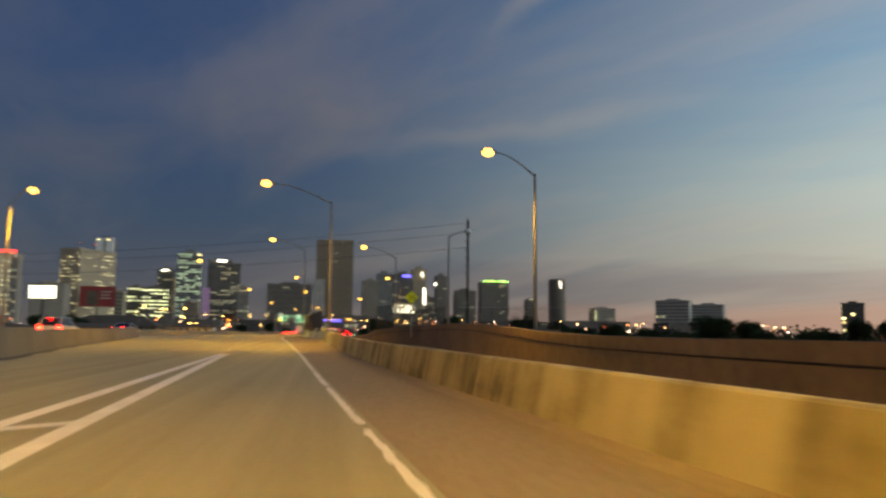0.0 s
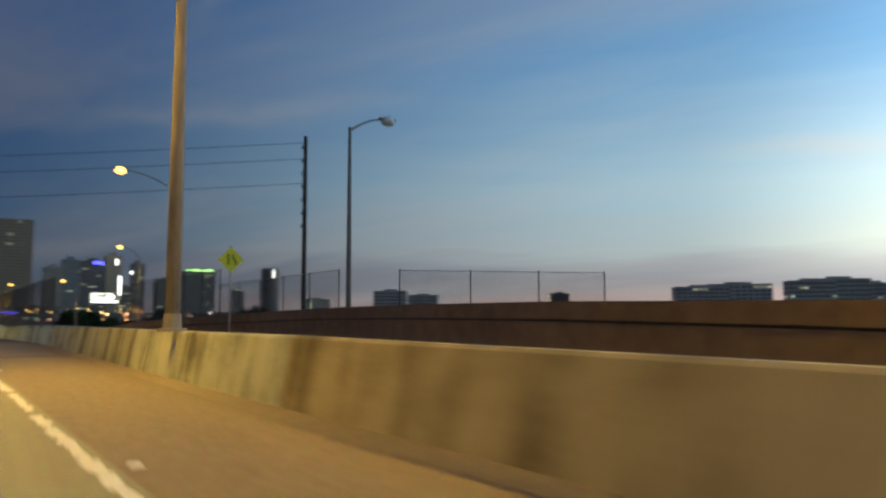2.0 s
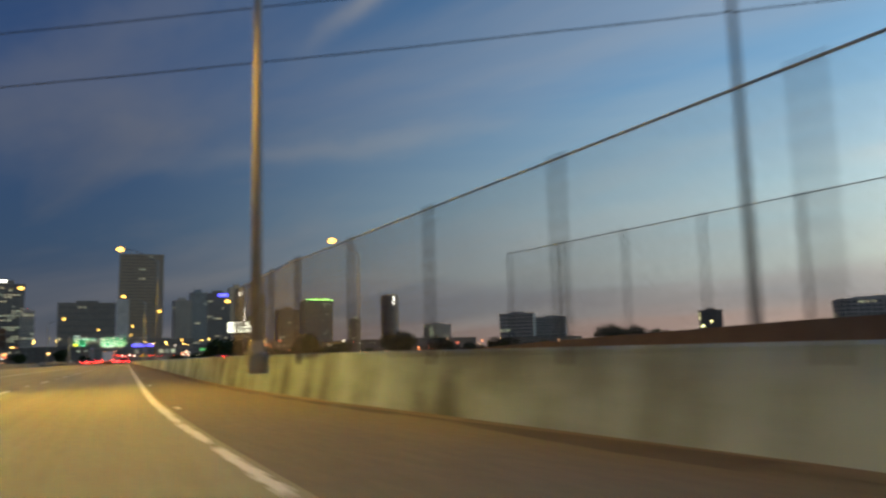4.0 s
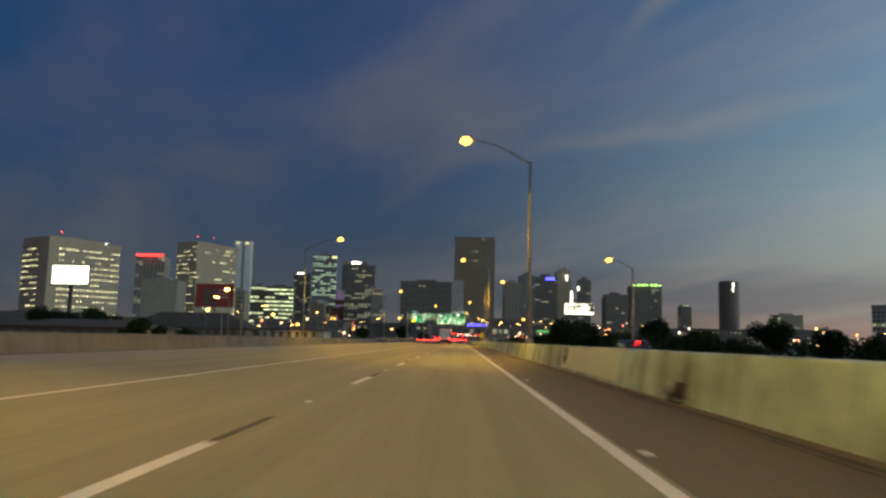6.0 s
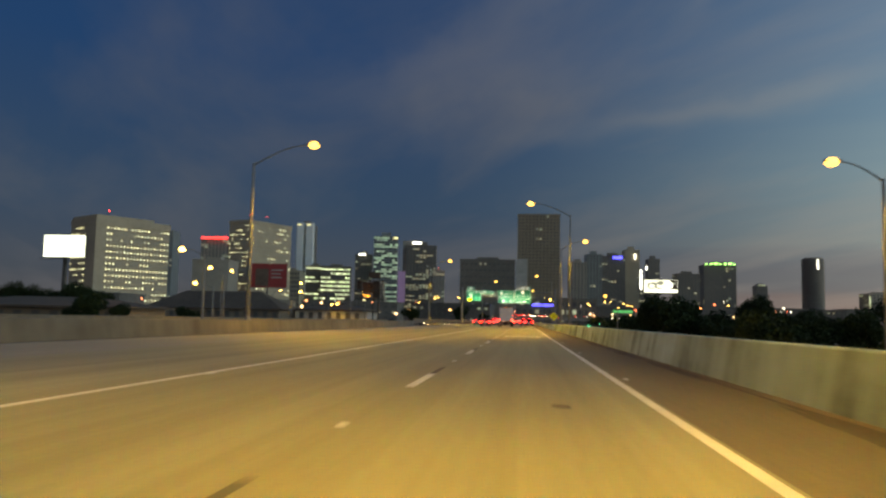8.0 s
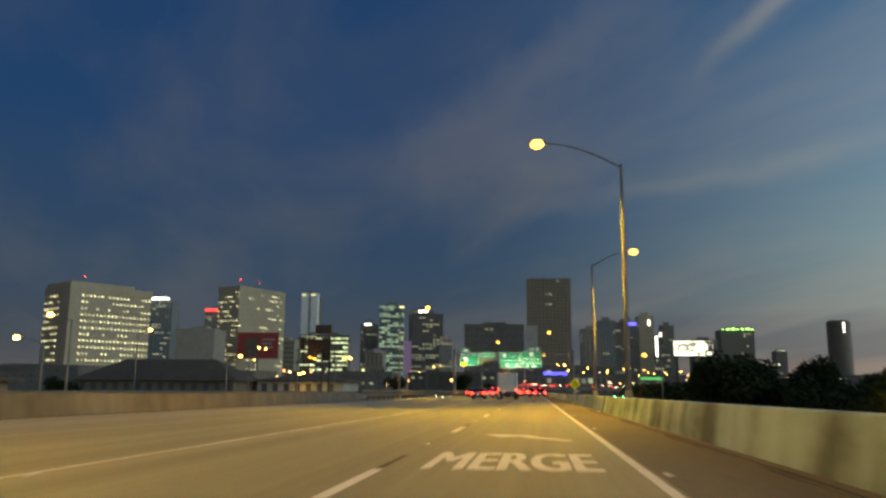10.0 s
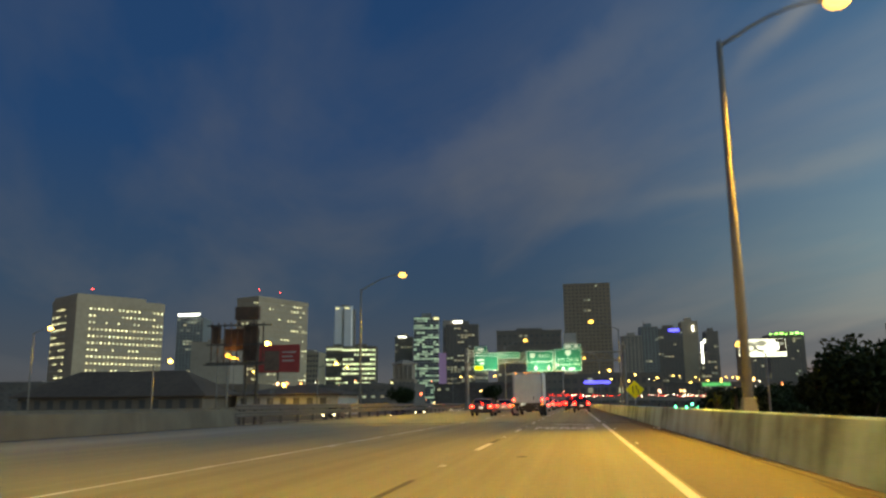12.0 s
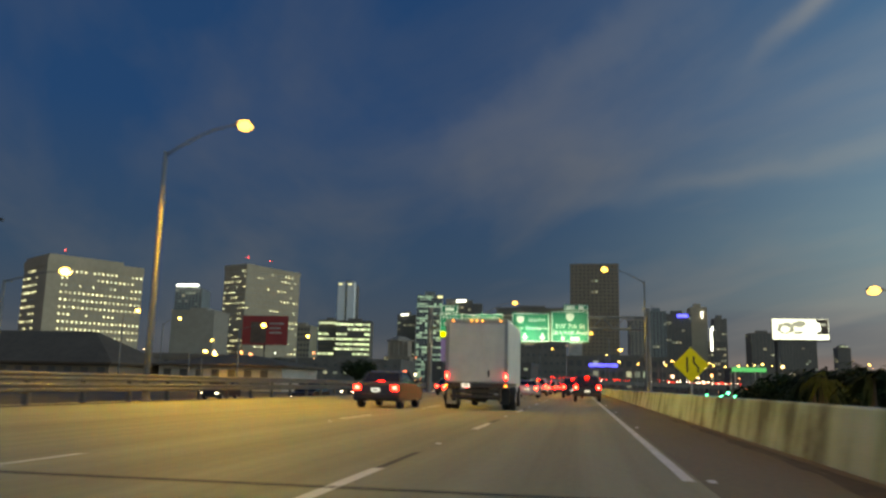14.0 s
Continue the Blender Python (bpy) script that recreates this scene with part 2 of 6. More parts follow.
POLE = grainy("weathered_pole", (0.16, 0.15, 0.136), (0.27, 0.255, 0.235), 10, 0.7, 0.85, 0.0, 0.05, stretch=(2, 2, 0.3))
DARKSTEEL = grainy("weathered_steel", (0.05, 0.045, 0.04), (0.12, 0.105, 0.09), 8, 0.8, 0.65, 0.4)
WOODPOLE = grainy("creosoted_wood", (0.025, 0.02, 0.017), (0.07, 0.055, 0.045), 5, 0.6, 0.9, stretch=(3, 3, 0.2))
GROUND = grainy("dark_ground", (0.05, 0.045, 0.033), (0.11, 0.098, 0.075), 0.3, 0.012, 0.95)
ROOFDARK = grainy("dark_roofing", (0.080, 0.055, 0.035), (0.145, 0.102, 0.068), 1.2, 0.15, 0.85)
STUCCO = grainy("pale_stucco", (0.34, 0.32, 0.28), (0.55, 0.52, 0.46), 1.2, 0.12, 0.9)
LEAF = grainy("leaf_green", (0.018, 0.028, 0.012), (0.042, 0.062, 0.022), 1.5, 0.5, 0.75, vary=0.3)
LEAF.node_tree.nodes["Principled BSDF"].inputs["Specular IOR Level"].default_value = 0.1
BARK = grainy("bark", (0.05, 0.04, 0.03), (0.13, 0.10, 0.075), 6, 0.8, 0.95, stretch=(3, 3, 0.4))
TYRE = grainy("tyre_rubber", (0.012, 0.012, 0.012), (0.03, 0.03, 0.03), 20, 2, 0.85)
CHROME = grainy("rim_metal", (0.35, 0.35, 0.35), (0.55, 0.55, 0.55), 12, 2, 0.35, 0.9, 0.05)
BLACKPLASTIC = grainy("black_trim", (0.012, 0.012, 0.012), (0.03, 0.03, 0.03), 20, 2, 0.5)
SIGNGREEN = grainy("sign_green", (0.0, 0.16, 0.10), (0.01, 0.22, 0.14), 4, 0.6, 0.45, spread=0.9)
SIGNYELLOW = grainy("sign_yellow", (0.80, 0.72, 0.01), (0.92, 0.85, 0.03), 4, 0.8, 0.45)
SIGNWHITE = grainy("sign_white", (0.68, 0.70, 0.68), (0.85, 0.86, 0.84), 5, 0.8, 0.4)
SIGNBLACK = grainy("sign_black", (0.01, 0.01, 0.01), (0.02, 0.02, 0.02), 5, 0.8, 0.5)
SIGNRED = grainy("poster_red", (0.30, 0.035, 0.032), (0.46, 0.06, 0.052), 0.5, 0.09, 0.6)
POSTER_DARK = grainy("poster_dark", (0.09, 0.06, 0.045), (0.20, 0.13, 0.09), 0.4, 0.1, 0.6)


def glass_mat(name, color, rough=0.12):
    m, nt, b = material(name, rough)
    b.inputs["Base Color"].default_value = (*color, 1)
    b.inputs["Specular IOR Level"].default_value = 0.8
    return m


CARGLASS = glass_mat("tinted_glass", (0.012, 0.013, 0.015), 0.06)
PANE = glass_mat("dark_pane", (0.075, 0.072, 0.066), 0.3)
PANE_GREY = glass_mat("grey_blind_pane", (0.42, 0.37, 0.29), 0.7)
PANE_BROWN = glass_mat("bronze_pane", (0.11, 0.088, 0.068), 0.35)
PANE_BLUE = glass_mat("blue_pane", (0.045, 0.06, 0.075), 0.12)
LAMPGLOW = lamp_mat("sodium_bowl", (1.0, 0.57, 0.13), 3.4)
LAMPGLOW_FAR = lamp_mat("sodium_bowl_far", (1.0, 0.58, 0.15), 12)
BULB = lamp_mat("lamp_bulb_pink", (1.0, 0.13, 0.11), 11)
TAIL = lamp_mat("tail_red", (1.0, 0.03, 0.02), 5)
BRAKE = lamp_mat("brake_red", (1.0, 0.010, 0.014), 24)
HEAD = lamp_mat("headlight_white", (1.0, 0.93, 0.80), 10)
AMBER = lamp_mat("marker_amber", (1.0, 0.30, 0.06), 5)
PLATELIT = lamp_mat("plate_lit", (0.9, 0.95, 1.0), 0.7)
GREENSIGNAL = lamp_mat("signal_green", (0.04, 1.0, 0.55), 14)
REDBEACON = lamp_mat("beacon_red", (1.0, 0.05, 0.06), 9)
NEONBLUE = lamp_mat("neon_blue", (0.05, 0.06, 1.0), 4)
CROWNWHITE = lamp_mat("crown_white", (0.85, 0.92, 1.0), 3.5)
CROWNGREEN = lamp_mat("crown_green", (0.35, 1.0, 0.25), 3.0)
CROWNRED = lamp_mat("crown_red", (1.0, 0.05, 0.06), 2.6)
PURPLE = lamp_mat("purple_wash", (0.30, 0.22, 0.48), 0.22)
BOARDWHITE = lamp_mat("billboard_face_lit", (0.86, 0.95, 0.93), 1.7)
BOARDGREY = lamp_mat("billboard_poster_lit", (0.78, 0.82, 0.78), 1.45)
BOARDSHADE = lamp_mat("billboard_shape_lit", (0.42, 0.44, 0.40), 0.55)
ORANGEFIRE = lamp_mat("billboard_lamp_orange", (1.0, 0.42, 0.06), 5)
OFFICE_WARM = lit_office("office_warm", [(1.0, 0.95, 0.56), (0.95, 1.0, 0.62), (1.0, 0.88, 0.46)], 2.4)
OFFICE_COOL = lit_office("office_cool", [(0.70, 1.0, 0.60), (0.85, 1.0, 0.76), (0.66, 0.97, 0.66)], 1.4)
OFFICE_SPOT = lit_office("office_spot", [(0.92, 1.0, 0.72), (1.0, 0.97, 0.66), (0.86, 1.0, 0.80)], 1.7)
OFFICE_TEAL = lit_office("office_teal", [(0.50, 0.95, 0.72), (0.66, 1.0, 0.80), (0.42, 0.80, 0.66)], 0.55)
OFFICE_DIM = lit_office("office_dim", [(0.75, 0.95, 0.75), (1.0, 0.85, 0.55)], 0.35)
CITYDOTS = lit_office("city_lights", [(1.0, 0.55, 0.2), (1.0, 0.75, 0.45), (0.85, 0.95, 1.0), (1.0, 0.45, 0.15), (1.0, 0.12, 0.06), (1.0, 0.65, 0.3)], 7.0)


# ---------------------------------------------------------------- mesh helpers
class Geo:
    """Collects vertices and faces of one mesh."""

    def __init__(self):
        self.v, self.f = [], []

    def add(self, verts, faces):
        n = len(self.v)
        self.v += [tuple(p) for p in verts]
        self.f += [tuple(i + n for i in f) for f in faces]
        return self

    def box(self, x0, x1, y0, y1, z0, z1):
        v = [(x, y, z) for z in (z0, z1) for y in (y0, y1) for x in (x0, x1)]
        return self.add(v, [(0, 2, 3, 1), (4, 5, 7, 6), (0, 1, 5, 4), (2, 6, 7, 3), (0, 4, 6, 2), (1, 3, 7, 5)])

    def turned(self, c, half, ax, ay):
        """A box round c with half sizes, its first two axes given, z up."""
        c, ax, ay, az = Vector(c), Vector(ax).normalized(), Vector(ay).normalized(), Vector((0, 0, 1))
        v = [c + ax * half[0] * i + ay * half[1] * j + az * half[2] * k for k in (-1, 1) for j in (-1, 1) for i in (-1, 1)]
        return self.add(v, [(0, 2, 3, 1), (4, 5, 7, 6), (0, 1, 5, 4), (2, 6, 7, 3), (0, 4, 6, 2), (1, 3, 7, 5)])

    def tube(self, points, radii, n=12, cap=True):
        pts = [Vector(p) for p in points]
        rings = []
        for i, p in enumerate(pts):
            d = (pts[min(i + 1, len(pts) - 1)] - pts[max(i - 1, 0)]).normalized()
            a = d.cross(Vector((0, 1, 0)) if abs(d.y) < 0.9 else Vector((1, 0, 0))).normalized()
            b = d.cross(a)
            rings += [p + (a * math.cos(2 * math.pi * k / n) + b * math.sin(2 * math.pi * k / n)) * radii[i] for k in range(n)]
        f = [(r * n + k, r * n + (k + 1) % n, (r + 1) * n + (k + 1) % n, (r + 1) * n + k) for r in range(len(pts) - 1) for k in range(n)]
        if cap:
            f += [tuple(range(n))[::-1], tuple(range((len(pts) - 1) * n, len(pts) * n))]
        return self.add(rings, f)

    def blob(self, c, r, n=10, m=6):
        """An ellipsoid."""
        v = [(c[0], c[1], c[2] + r[2])]
        for j in range(1, m):
            a = math.pi * j / m
            v += [(c[0] + r[0] * math.sin(a) * math.cos(2 * math.pi * k / n), c[1] + r[1] * math.sin(a) * math.sin(2 * math.pi * k / n), c[2] + r[2] * math.cos(a)) for k in range(n)]
        v.append((c[0], c[1], c[2] - r[2]))
        f = [(0, 1 + k, 1 + (k + 1) % n) for k in range(n)]
        for j in range(m - 2):
            s = 1 + j * n
            f += [(s + k, s + n + k, s + n + (k + 1) % n, s + (k + 1) % n) for k in range(n)]
        s = 1 + (m - 2) * n
        f += [(s + k, len(v) - 1, s + (k + 1) % n) for k in range(n)]
        return self.add(v, f)

    def prism(self, outline, y0, y1):
        """An outline in x and z, drawn out along y."""
        n = len(outline)
        v = [(x, y, z) for y in (y0, y1) for x, z in outline]
        return self.add(v, [tuple(range(n)), tuple(range(2 * n - 1, n - 1, -1))] + [(k, k + n, (k + 1) % n + n, (k + 1) % n) for k in range(n)])

    def side_prism(self, outline, x0, x1):
        """An outline in y and z, drawn out along x."""
        n = len(outline)
        v = [(x, y, z) for x in (x0, x1) for y, z in outline]
        return self.add(v, [tuple(range(n))[::-1], tuple(range(n, 2 * n))] + [(k, (k + 1) % n, (k + 1) % n + n, k + n) for k in range(n)])

    def tapered(self, outline, z0, w0, z1, w1):
        """An outline in y and z, drawn out along x, its half width going from w0 at z0 to w1 at z1."""
        n = len(outline)
        v = [(e * (w0 + (w1 - w0) * min(1, max(0, (z - z0) / (z1 - z0)))), y, z) for e in (-1, 1) for y, z in outline]
        return self.add(v, [tuple(range(n))[::-1], tuple(range(n, 2 * n))] + [(k, (k + 1) % n, (k + 1) % n + n, k + n) for k in range(n)])

    def mesh(self, name, mat, bevel=0.0, smooth=False, seg=2):
        me = bpy.data.meshes.new(name)
        me.from_pydata(self.v, [], self.f)
        bm = bmesh.new()
        bm.from_mesh(me)
        bmesh.ops.recalc_face_normals(bm, faces=bm.faces)
        if bevel:
            bmesh.ops.bevel(bm, geom=list(bm.edges), offset=bevel, segments=seg, affect="EDGES", profile=0.5)
        bm.to_mesh(me)
        bm.free()
        if smooth:
            me.polygons.foreach_set("use_smooth", [True] * len(me.polygons))
        me.materials.append(mat)
        return me


def thing(name, label, category, at=None, group="", kind=""):
    ob = new(name)
    if at is not None:
        ob.matrix_basis = at
    return tagged(ob, label, category, group, kind)


def part(name, geo, mat, parent, label="", bevel=0.0, smooth=False, at=None, kind=""):
    ob = new(name, geo if isinstance(geo, bpy.types.Mesh) else geo.mesh(name, mat, bevel, smooth))
    ob.parent = parent
    if at is not None:
        ob.matrix_basis = at
    return tagged(ob, label, kind=kind)


def single(name, geo, mat, label, category, group="", kind="", bevel=0.0, smooth=False):
    return tagged(new(name, geo.mesh(name, mat, bevel, smooth)), label, category, group, kind)


def lettering(text, size, mat, name, parent, at, depth=0.01, wide=1.0, align="CENTER", height=None, bold=0.0, spread=0.0):
    """A word in the built-in font as a flat mesh; size: its letters' height, or width and height when both are given."""
    cu = bpy.data.curves.new(name, "FONT")
    cu.body, cu.size, cu.extrude, cu.align_x = text, 1.0, 0.0, align
    cu.offset = bold
    ob = bpy.data.objects.new(name, cu)
    scene.collection.objects.link(ob)
    me = bpy.data.meshes.new_from_object(ob.evaluated_get(bpy.context.evaluated_depsgraph_get()))
    bpy.data.objects.remove(ob)
    if spread:
        n, base = len(me.vertices), [tuple(v.co) for v in me.vertices]
        faces = [tuple(p.vertices) for p in me.polygons]
        thick = bpy.data.meshes.new(name)
        thick.from_pydata([(x + spread * k, y, 0.003 * (k + 1)) for k in (-1, 0, 1) for x, y, z in base], [], [tuple(i + n * k for i in f) for k in range(3) for f in faces])
        me = thick
    xs = [v.co.x for v in me.vertices]
    ys = [v.co.y for v in me.vertices]
    w, h = max(xs) - min(xs), max(ys) - min(ys)
    kx, ky = (wide / w, height / h) if height else (size / 0.7 * wide, size / 0.7)
    cx = (max(xs) + min(xs)) / 2
    for v in me.vertices:
        v.co = ((v.co.x - cx) * kx, (v.co.y - min(ys)) * ky, v.co.z)
    me.materials.clear()
    me.materials.append(mat)
    out = new(name, me)
    out.parent = parent
    out.matrix_basis = at
    return out


# ---------------------------------------------------------------- ground and carriageways
EDGE = ([-60, 29, 36, 47, 58, 67, 80, 100, 115, 122, 2000], [13.5, 7.33, 6.86, 6.18, 5.57, 4.87, 4.15, 2.55, 1.62, 1.55, 1.55])
FACE = ([-60, 0, 33, 44, 50, 60, 70, 80, 90, 103, 115, 124, 2000], [17.0, 12.0, 9.3, 8.35, 7.75, 7.4, 6.9, 6.5, 6.3, 5.9, 4.3, 3.5, 3.5])
RAMP = ([-60, 20, 60, 100, 130, 186, 227, 349, 480, 2000], [-1.9, -1.7, -1.4, -0.9, -0.5, -0.15, -1.6, -4.2, -5.0, -5.0])
WALLX = ([-60, 105, 125, 2000], [17.5, 17.5, 13.0, 13.0])


def smooth_at(table, y, w=6.0):
    return float(np.mean(np.interp(np.linspace(y - w, y + w, 9), *table)))


def edge_x(y):
    return smooth_at(EDGE, y)


def face_x(y):
    return smooth_at(FACE, y)


def road_z(y):
    """The carriageway climbs slightly up to the crest of the bridge."""
    return -0.008 * smooth_at(([-2000, 115, 2000], [2115, 0, 0]), y, 10) if y < 130 else 0.0


def ramp_z(y):
    return smooth_at(RAMP, y, 15)


def strip(left, right, z, y0, y1, step=4.0, drop=0.0):
    """A ribbon along the road between two lines, with sides going down by drop."""
    g = Geo()
    n = max(1, int((y1 - y0) / step))
    ys = [y0 + (y1 - y0) * i / n for i in range(n + 1)]
    for y in ys:
        l, r, h = left(y), right(y), z(y)
        g.v += [(l, y, h), (r, y, h)] + ([(l, y, h - drop), (r, y, h - drop)] if drop else [])
    k = 4 if drop else 2
    for i in range(n):
        a, b = i * k, (i + 1) * k
        g.f.append((a, a + 1, b + 1, b))
        if drop:
            g.f += [(a, b, b + 2, a + 2), (a + 1, a + 3, b + 3, b + 1), (a + 2, b + 2, b + 3, a + 3)]
    if drop:
        g.f += [(0, 2, 3, 1), (n * k, n * k + 1, n * k + 3, n * k + 2)]
    return g


LEFT_FACE = -17.1
# ground: one sheet out to the horizon, lower on the right beside the ramp
gx = [-5000, -2200, -1100, -500, -250, -120, -60, -36, -18, 5, 12, 17, 24, 40, 80, 200, 500, 1100, 2200, 5000]
gy = [-2500, -600, -200, -60, 0, 50, 100, 150, 200, 250, 300, 350, 400, 460, 560, 700, 900, 1300, 2000, 3200, 5200]
g = Geo()


def ground_z(x, y):
    if x <= -36:
        return -1.0
    if x < 14:
        return -6.5 if y < 480 else -1.6
    return min(-3.0, ramp_z(y) - 1.5) if y < 480 else -4.5 if y < 700 else -2.0


for y in gy:
    for x in gx:
        g.v.append((x, y, ground_z(x, y)))
for j in range(len(gy) - 1):
    for i in range(len(gx) - 1):
        a = j * len(gx) + i
        g.f.append((a, a + 1, a + 1 + len(gx), a + len(gx)))
single("ground", g, GROUND, "dark flat city ground under the elevated motorway", "ground", kind="structure")

single("road", strip(lambda y: LEFT_FACE, edge_x, road_z, -60, 880, drop=1.3), ROAD, "worn pale concrete motorway carriageway on an elevated deck", "road", kind="structure")
single("shoulder_merge", strip(edge_x, lambda y: face_x(y) + 0.5, road_z, -60, 104, drop=1.3), SHOULDER_PALE, "stained tan concrete shoulder of the merging lane", "shoulder", kind="structure")
single("shoulder", strip(edge_x, lambda y: face_x(y) + 0.5, road_z, 104, 880, drop=1.3), SHOULDER, "dirty brown asphalt shoulder beside the barrier", "shoulder", kind="structure")


def opposite_z(y):
    """The oncoming carriageway drops away beside the crest."""
    return road_z(y) - float(np.interp(y, (180, 290), (0.02, 0.9)))


single("road_opposite", strip(lambda y: -35.0, lambda y: -17.75, opposite_z, -60, 880, drop=1.2), ROAD, "concrete carriageway of the oncoming direction", "road", kind="structure")
single("road_ramp", strip(lambda y: max(face_x(y) + 0.95, 4.5), lambda y: smooth_at(WALLX, y, 2) + 0.3, ramp_z, -60, 700, drop=0.9), SHOULDER, "separate ramp roadway beyond the barrier, sloping down", "road", kind="structure")

# ---------------------------------------------------------------- painted lines
lines = thing("lane_markings", "worn white painted lane lines on the concrete", "road marking", kind="structure")


def painted(centre, w, y0, y1, name="line", mat=PAINT, step=3.0, z=0.004):
    part(name, strip(lambda y: centre(y) - w / 2, lambda y: centre(y) + w / 2, lambda y: road_z(y) + z, y0, y1, step), mat, lines)


rw = random.Random(12)
g = Geo()
y = -55.0
while y < 116:
    # old paint, chipped into short ragged pieces
    step = rw.uniform(0.15, 0.5)
    if rw.random() < 0.93:
        for a, b in ((y, y + step * 0.5), (y + step * 0.5, y + step)):
            l0, r0 = rw.uniform(0.03, 0.075), rw.uniform(0.03, 0.075)
            g.add([(edge_x(a) - 0.12 - l0, a, road_z(a) + 0.004), (edge_x(a) - 0.12 + r0, a, road_z(a) + 0.004), (edge_x(b) - 0.12 + r0, b, road_z(b) + 0.004), (edge_x(b) - 0.12 - l0, b, road_z(b) + 0.004)], [(0, 1, 2, 3)])
    y += step
part("edge_line", g, PAINT, lines, "chipped white edge line")
painted(lambda y: edge_x(y) - 0.12, 0.135, 116, 307.6, "edge_line")
painted(lambda y: edge_x(y) - 0.12, 0.135, 311.8, 880, "edge_line")
painted(lambda y: -6.05, 0.15, 118, 226, "lane_line")
g = Geo()
y = 226.0
while y < 312:
    # rubbed thin towards the crest: narrow broken pieces
    step = rw.uniform(0.3, 1.1)
    if rw.random() < 0.95:
        w = rw.uniform(0.03, 0.06)
        g.add([(-6.05 - w, y, 0.004), (-6.05 + w, y, 0.004), (-6.05 + w, y + step, 0.004), (-6.05 - w, y + step, 0.004)], [(0, 1, 2, 3)])
    y += step
part("lane_line", g, PAINT, lines, "rubbed and broken white line")
GORE_A = ([-60, 30, 53, 58], [9.5, 3.85, 2.6, 2.35])
GORE_B = ([-60, 33, 50, 58], [2.0, 2.85, 2.4, 2.2])
painted(lambda y: float(np.interp(y, *GORE_A)), 0.26, -55, 57, "gore_line")
painted(lambda y: float(np.interp(y, *GORE_B)), 0.26, -20, 57, "gore_line")
for y in (5, 14, 23, 32):
    g = Geo()
    x0, x1, h = np.interp(y, *GORE_B), np.interp(y, *GORE_A), road_z(y + 1) + 0.006
    g.add([(x0, y - 0.6, h), (x1, y + 0.3, h), (x1, y + 0.75, h), (x0, y - 0.1, h)], [(0, 1, 2, 3)])
    part("gore_bar", g, PAINT, lines)


def lane_x(y):
    return smooth_at(([-60, 57, 80, 100, 115, 2000], [2.3, 2.3, 0.5, -1.1, -2.05, -2.11]), y, 5)


DULLTAR = grainy("worn_black_paint", (0.05, 0.045, 0.035), (0.16, 0.145, 0.11), 9, 1.5, 0.8)
dash = Geo().add([(-0.075, 0, 0.004), (0.075, 0, 0.004), (0.075, 3.05, 0.004), (-0.075, 3.05, 0.004)], [(0, 1, 2, 3)]).mesh("dash", PAINT)
tar = Geo().add([(-0.05, 3.05, 0.004), (0.05, 3.05, 0.004), (0.05, 5.3, 0.004), (-0.05, 5.3, 0.004)], [(0, 1, 2, 3)]).mesh("contrast_strip", DULLTAR)
dot = Geo().add([(-0.05, -0.06, 0.004), (0.05, -0.06, 0.004), (0.05, 0.06, 0.004), (-0.05, 0.06, 0.004), (-0.035, -0.03, 0.022), (0.035, -0.03, 0.022), (0.035, 0.03, 0.022), (-0.035, 0.03, 0.022)],
                [(4, 5, 6, 7), (0, 1, 5, 4), (1, 2, 6, 5), (2, 3, 7, 6), (3, 0, 4, 7)]).mesh("road_stud", SIGNWHITE)
DASHES = ([-8, 0, 2, 7, 10, 13, 40], [66, 162.3, 185.6, 248.6, 285.6, 320.4, 649])
for k in range(-8, 38):
    y = float(np.interp(k, *DASHES))
    if y > 60:
        part("dash", dash, None, lines, at=pose(lane_x(y + 1.5), y, road_z(y), 0, 0, math.degrees(math.atan((lane_x(y) - lane_x(y + 3)) / 3))))
        part("contrast_strip", tar, None, lines, at=pose(lane_x(y + 1.5), y, road_z(y), 0, 0, math.degrees(math.atan((lane_x(y) - lane_x(y + 3)) / 3))))
    if y > 310:
        part("dash", dash, None, lines, at=pose(-6.05, y + 3, 0))
    if 60 < y < 420:
        part("road_stud", dot, None, lines, at=pose(lane_x(y - 4.6), y - 4.6, road_z(y - 4.6)))
        part("road_stud", dot, None, lines, at=pose(-5.9, y + 1.5, road_z(y)))
        part("road_stud", dot, None, lines, at=pose(edge_x(y + 3) + 0.12, y + 3, road_z(y + 3)))
for y in (239.2, 299.8):
    lettering("MERGE", 1, PAINT, "word_merge", lines, pose(-0.3, y, 0.005), wide=2.45, height=2.9, spread=0.042)
for ya, xa in ((246.4, -0.1), (305.9, 0.1)):
    g = Geo()
    g.add([(xa + 0.80, ya - 0.75, 0.005), (xa + 0.92, ya - 0.45, 0.005), (xa - 0.02, ya + 0.95, 0.005), (xa - 0.28, ya + 0.65, 0.005)], [(0, 1, 2, 3)])
    g.add([(xa - 1.10, ya + 1.55, 0.005), (xa - 0.70, ya + 0.45, 0.005), (xa + 0.22, ya + 1.25, 0.005)], [(0, 1, 2)])
    part("merge_arrow", g, PAINT, lines)
for y in (88, 310, 362):
    painted_joint = Geo().box(LEFT_FACE, face_x(y), y, y + 0.10, road_z(y) + 0.001, road_z(y) + 0.006)
    part("deck_joint", painted_joint, TAR, lines)

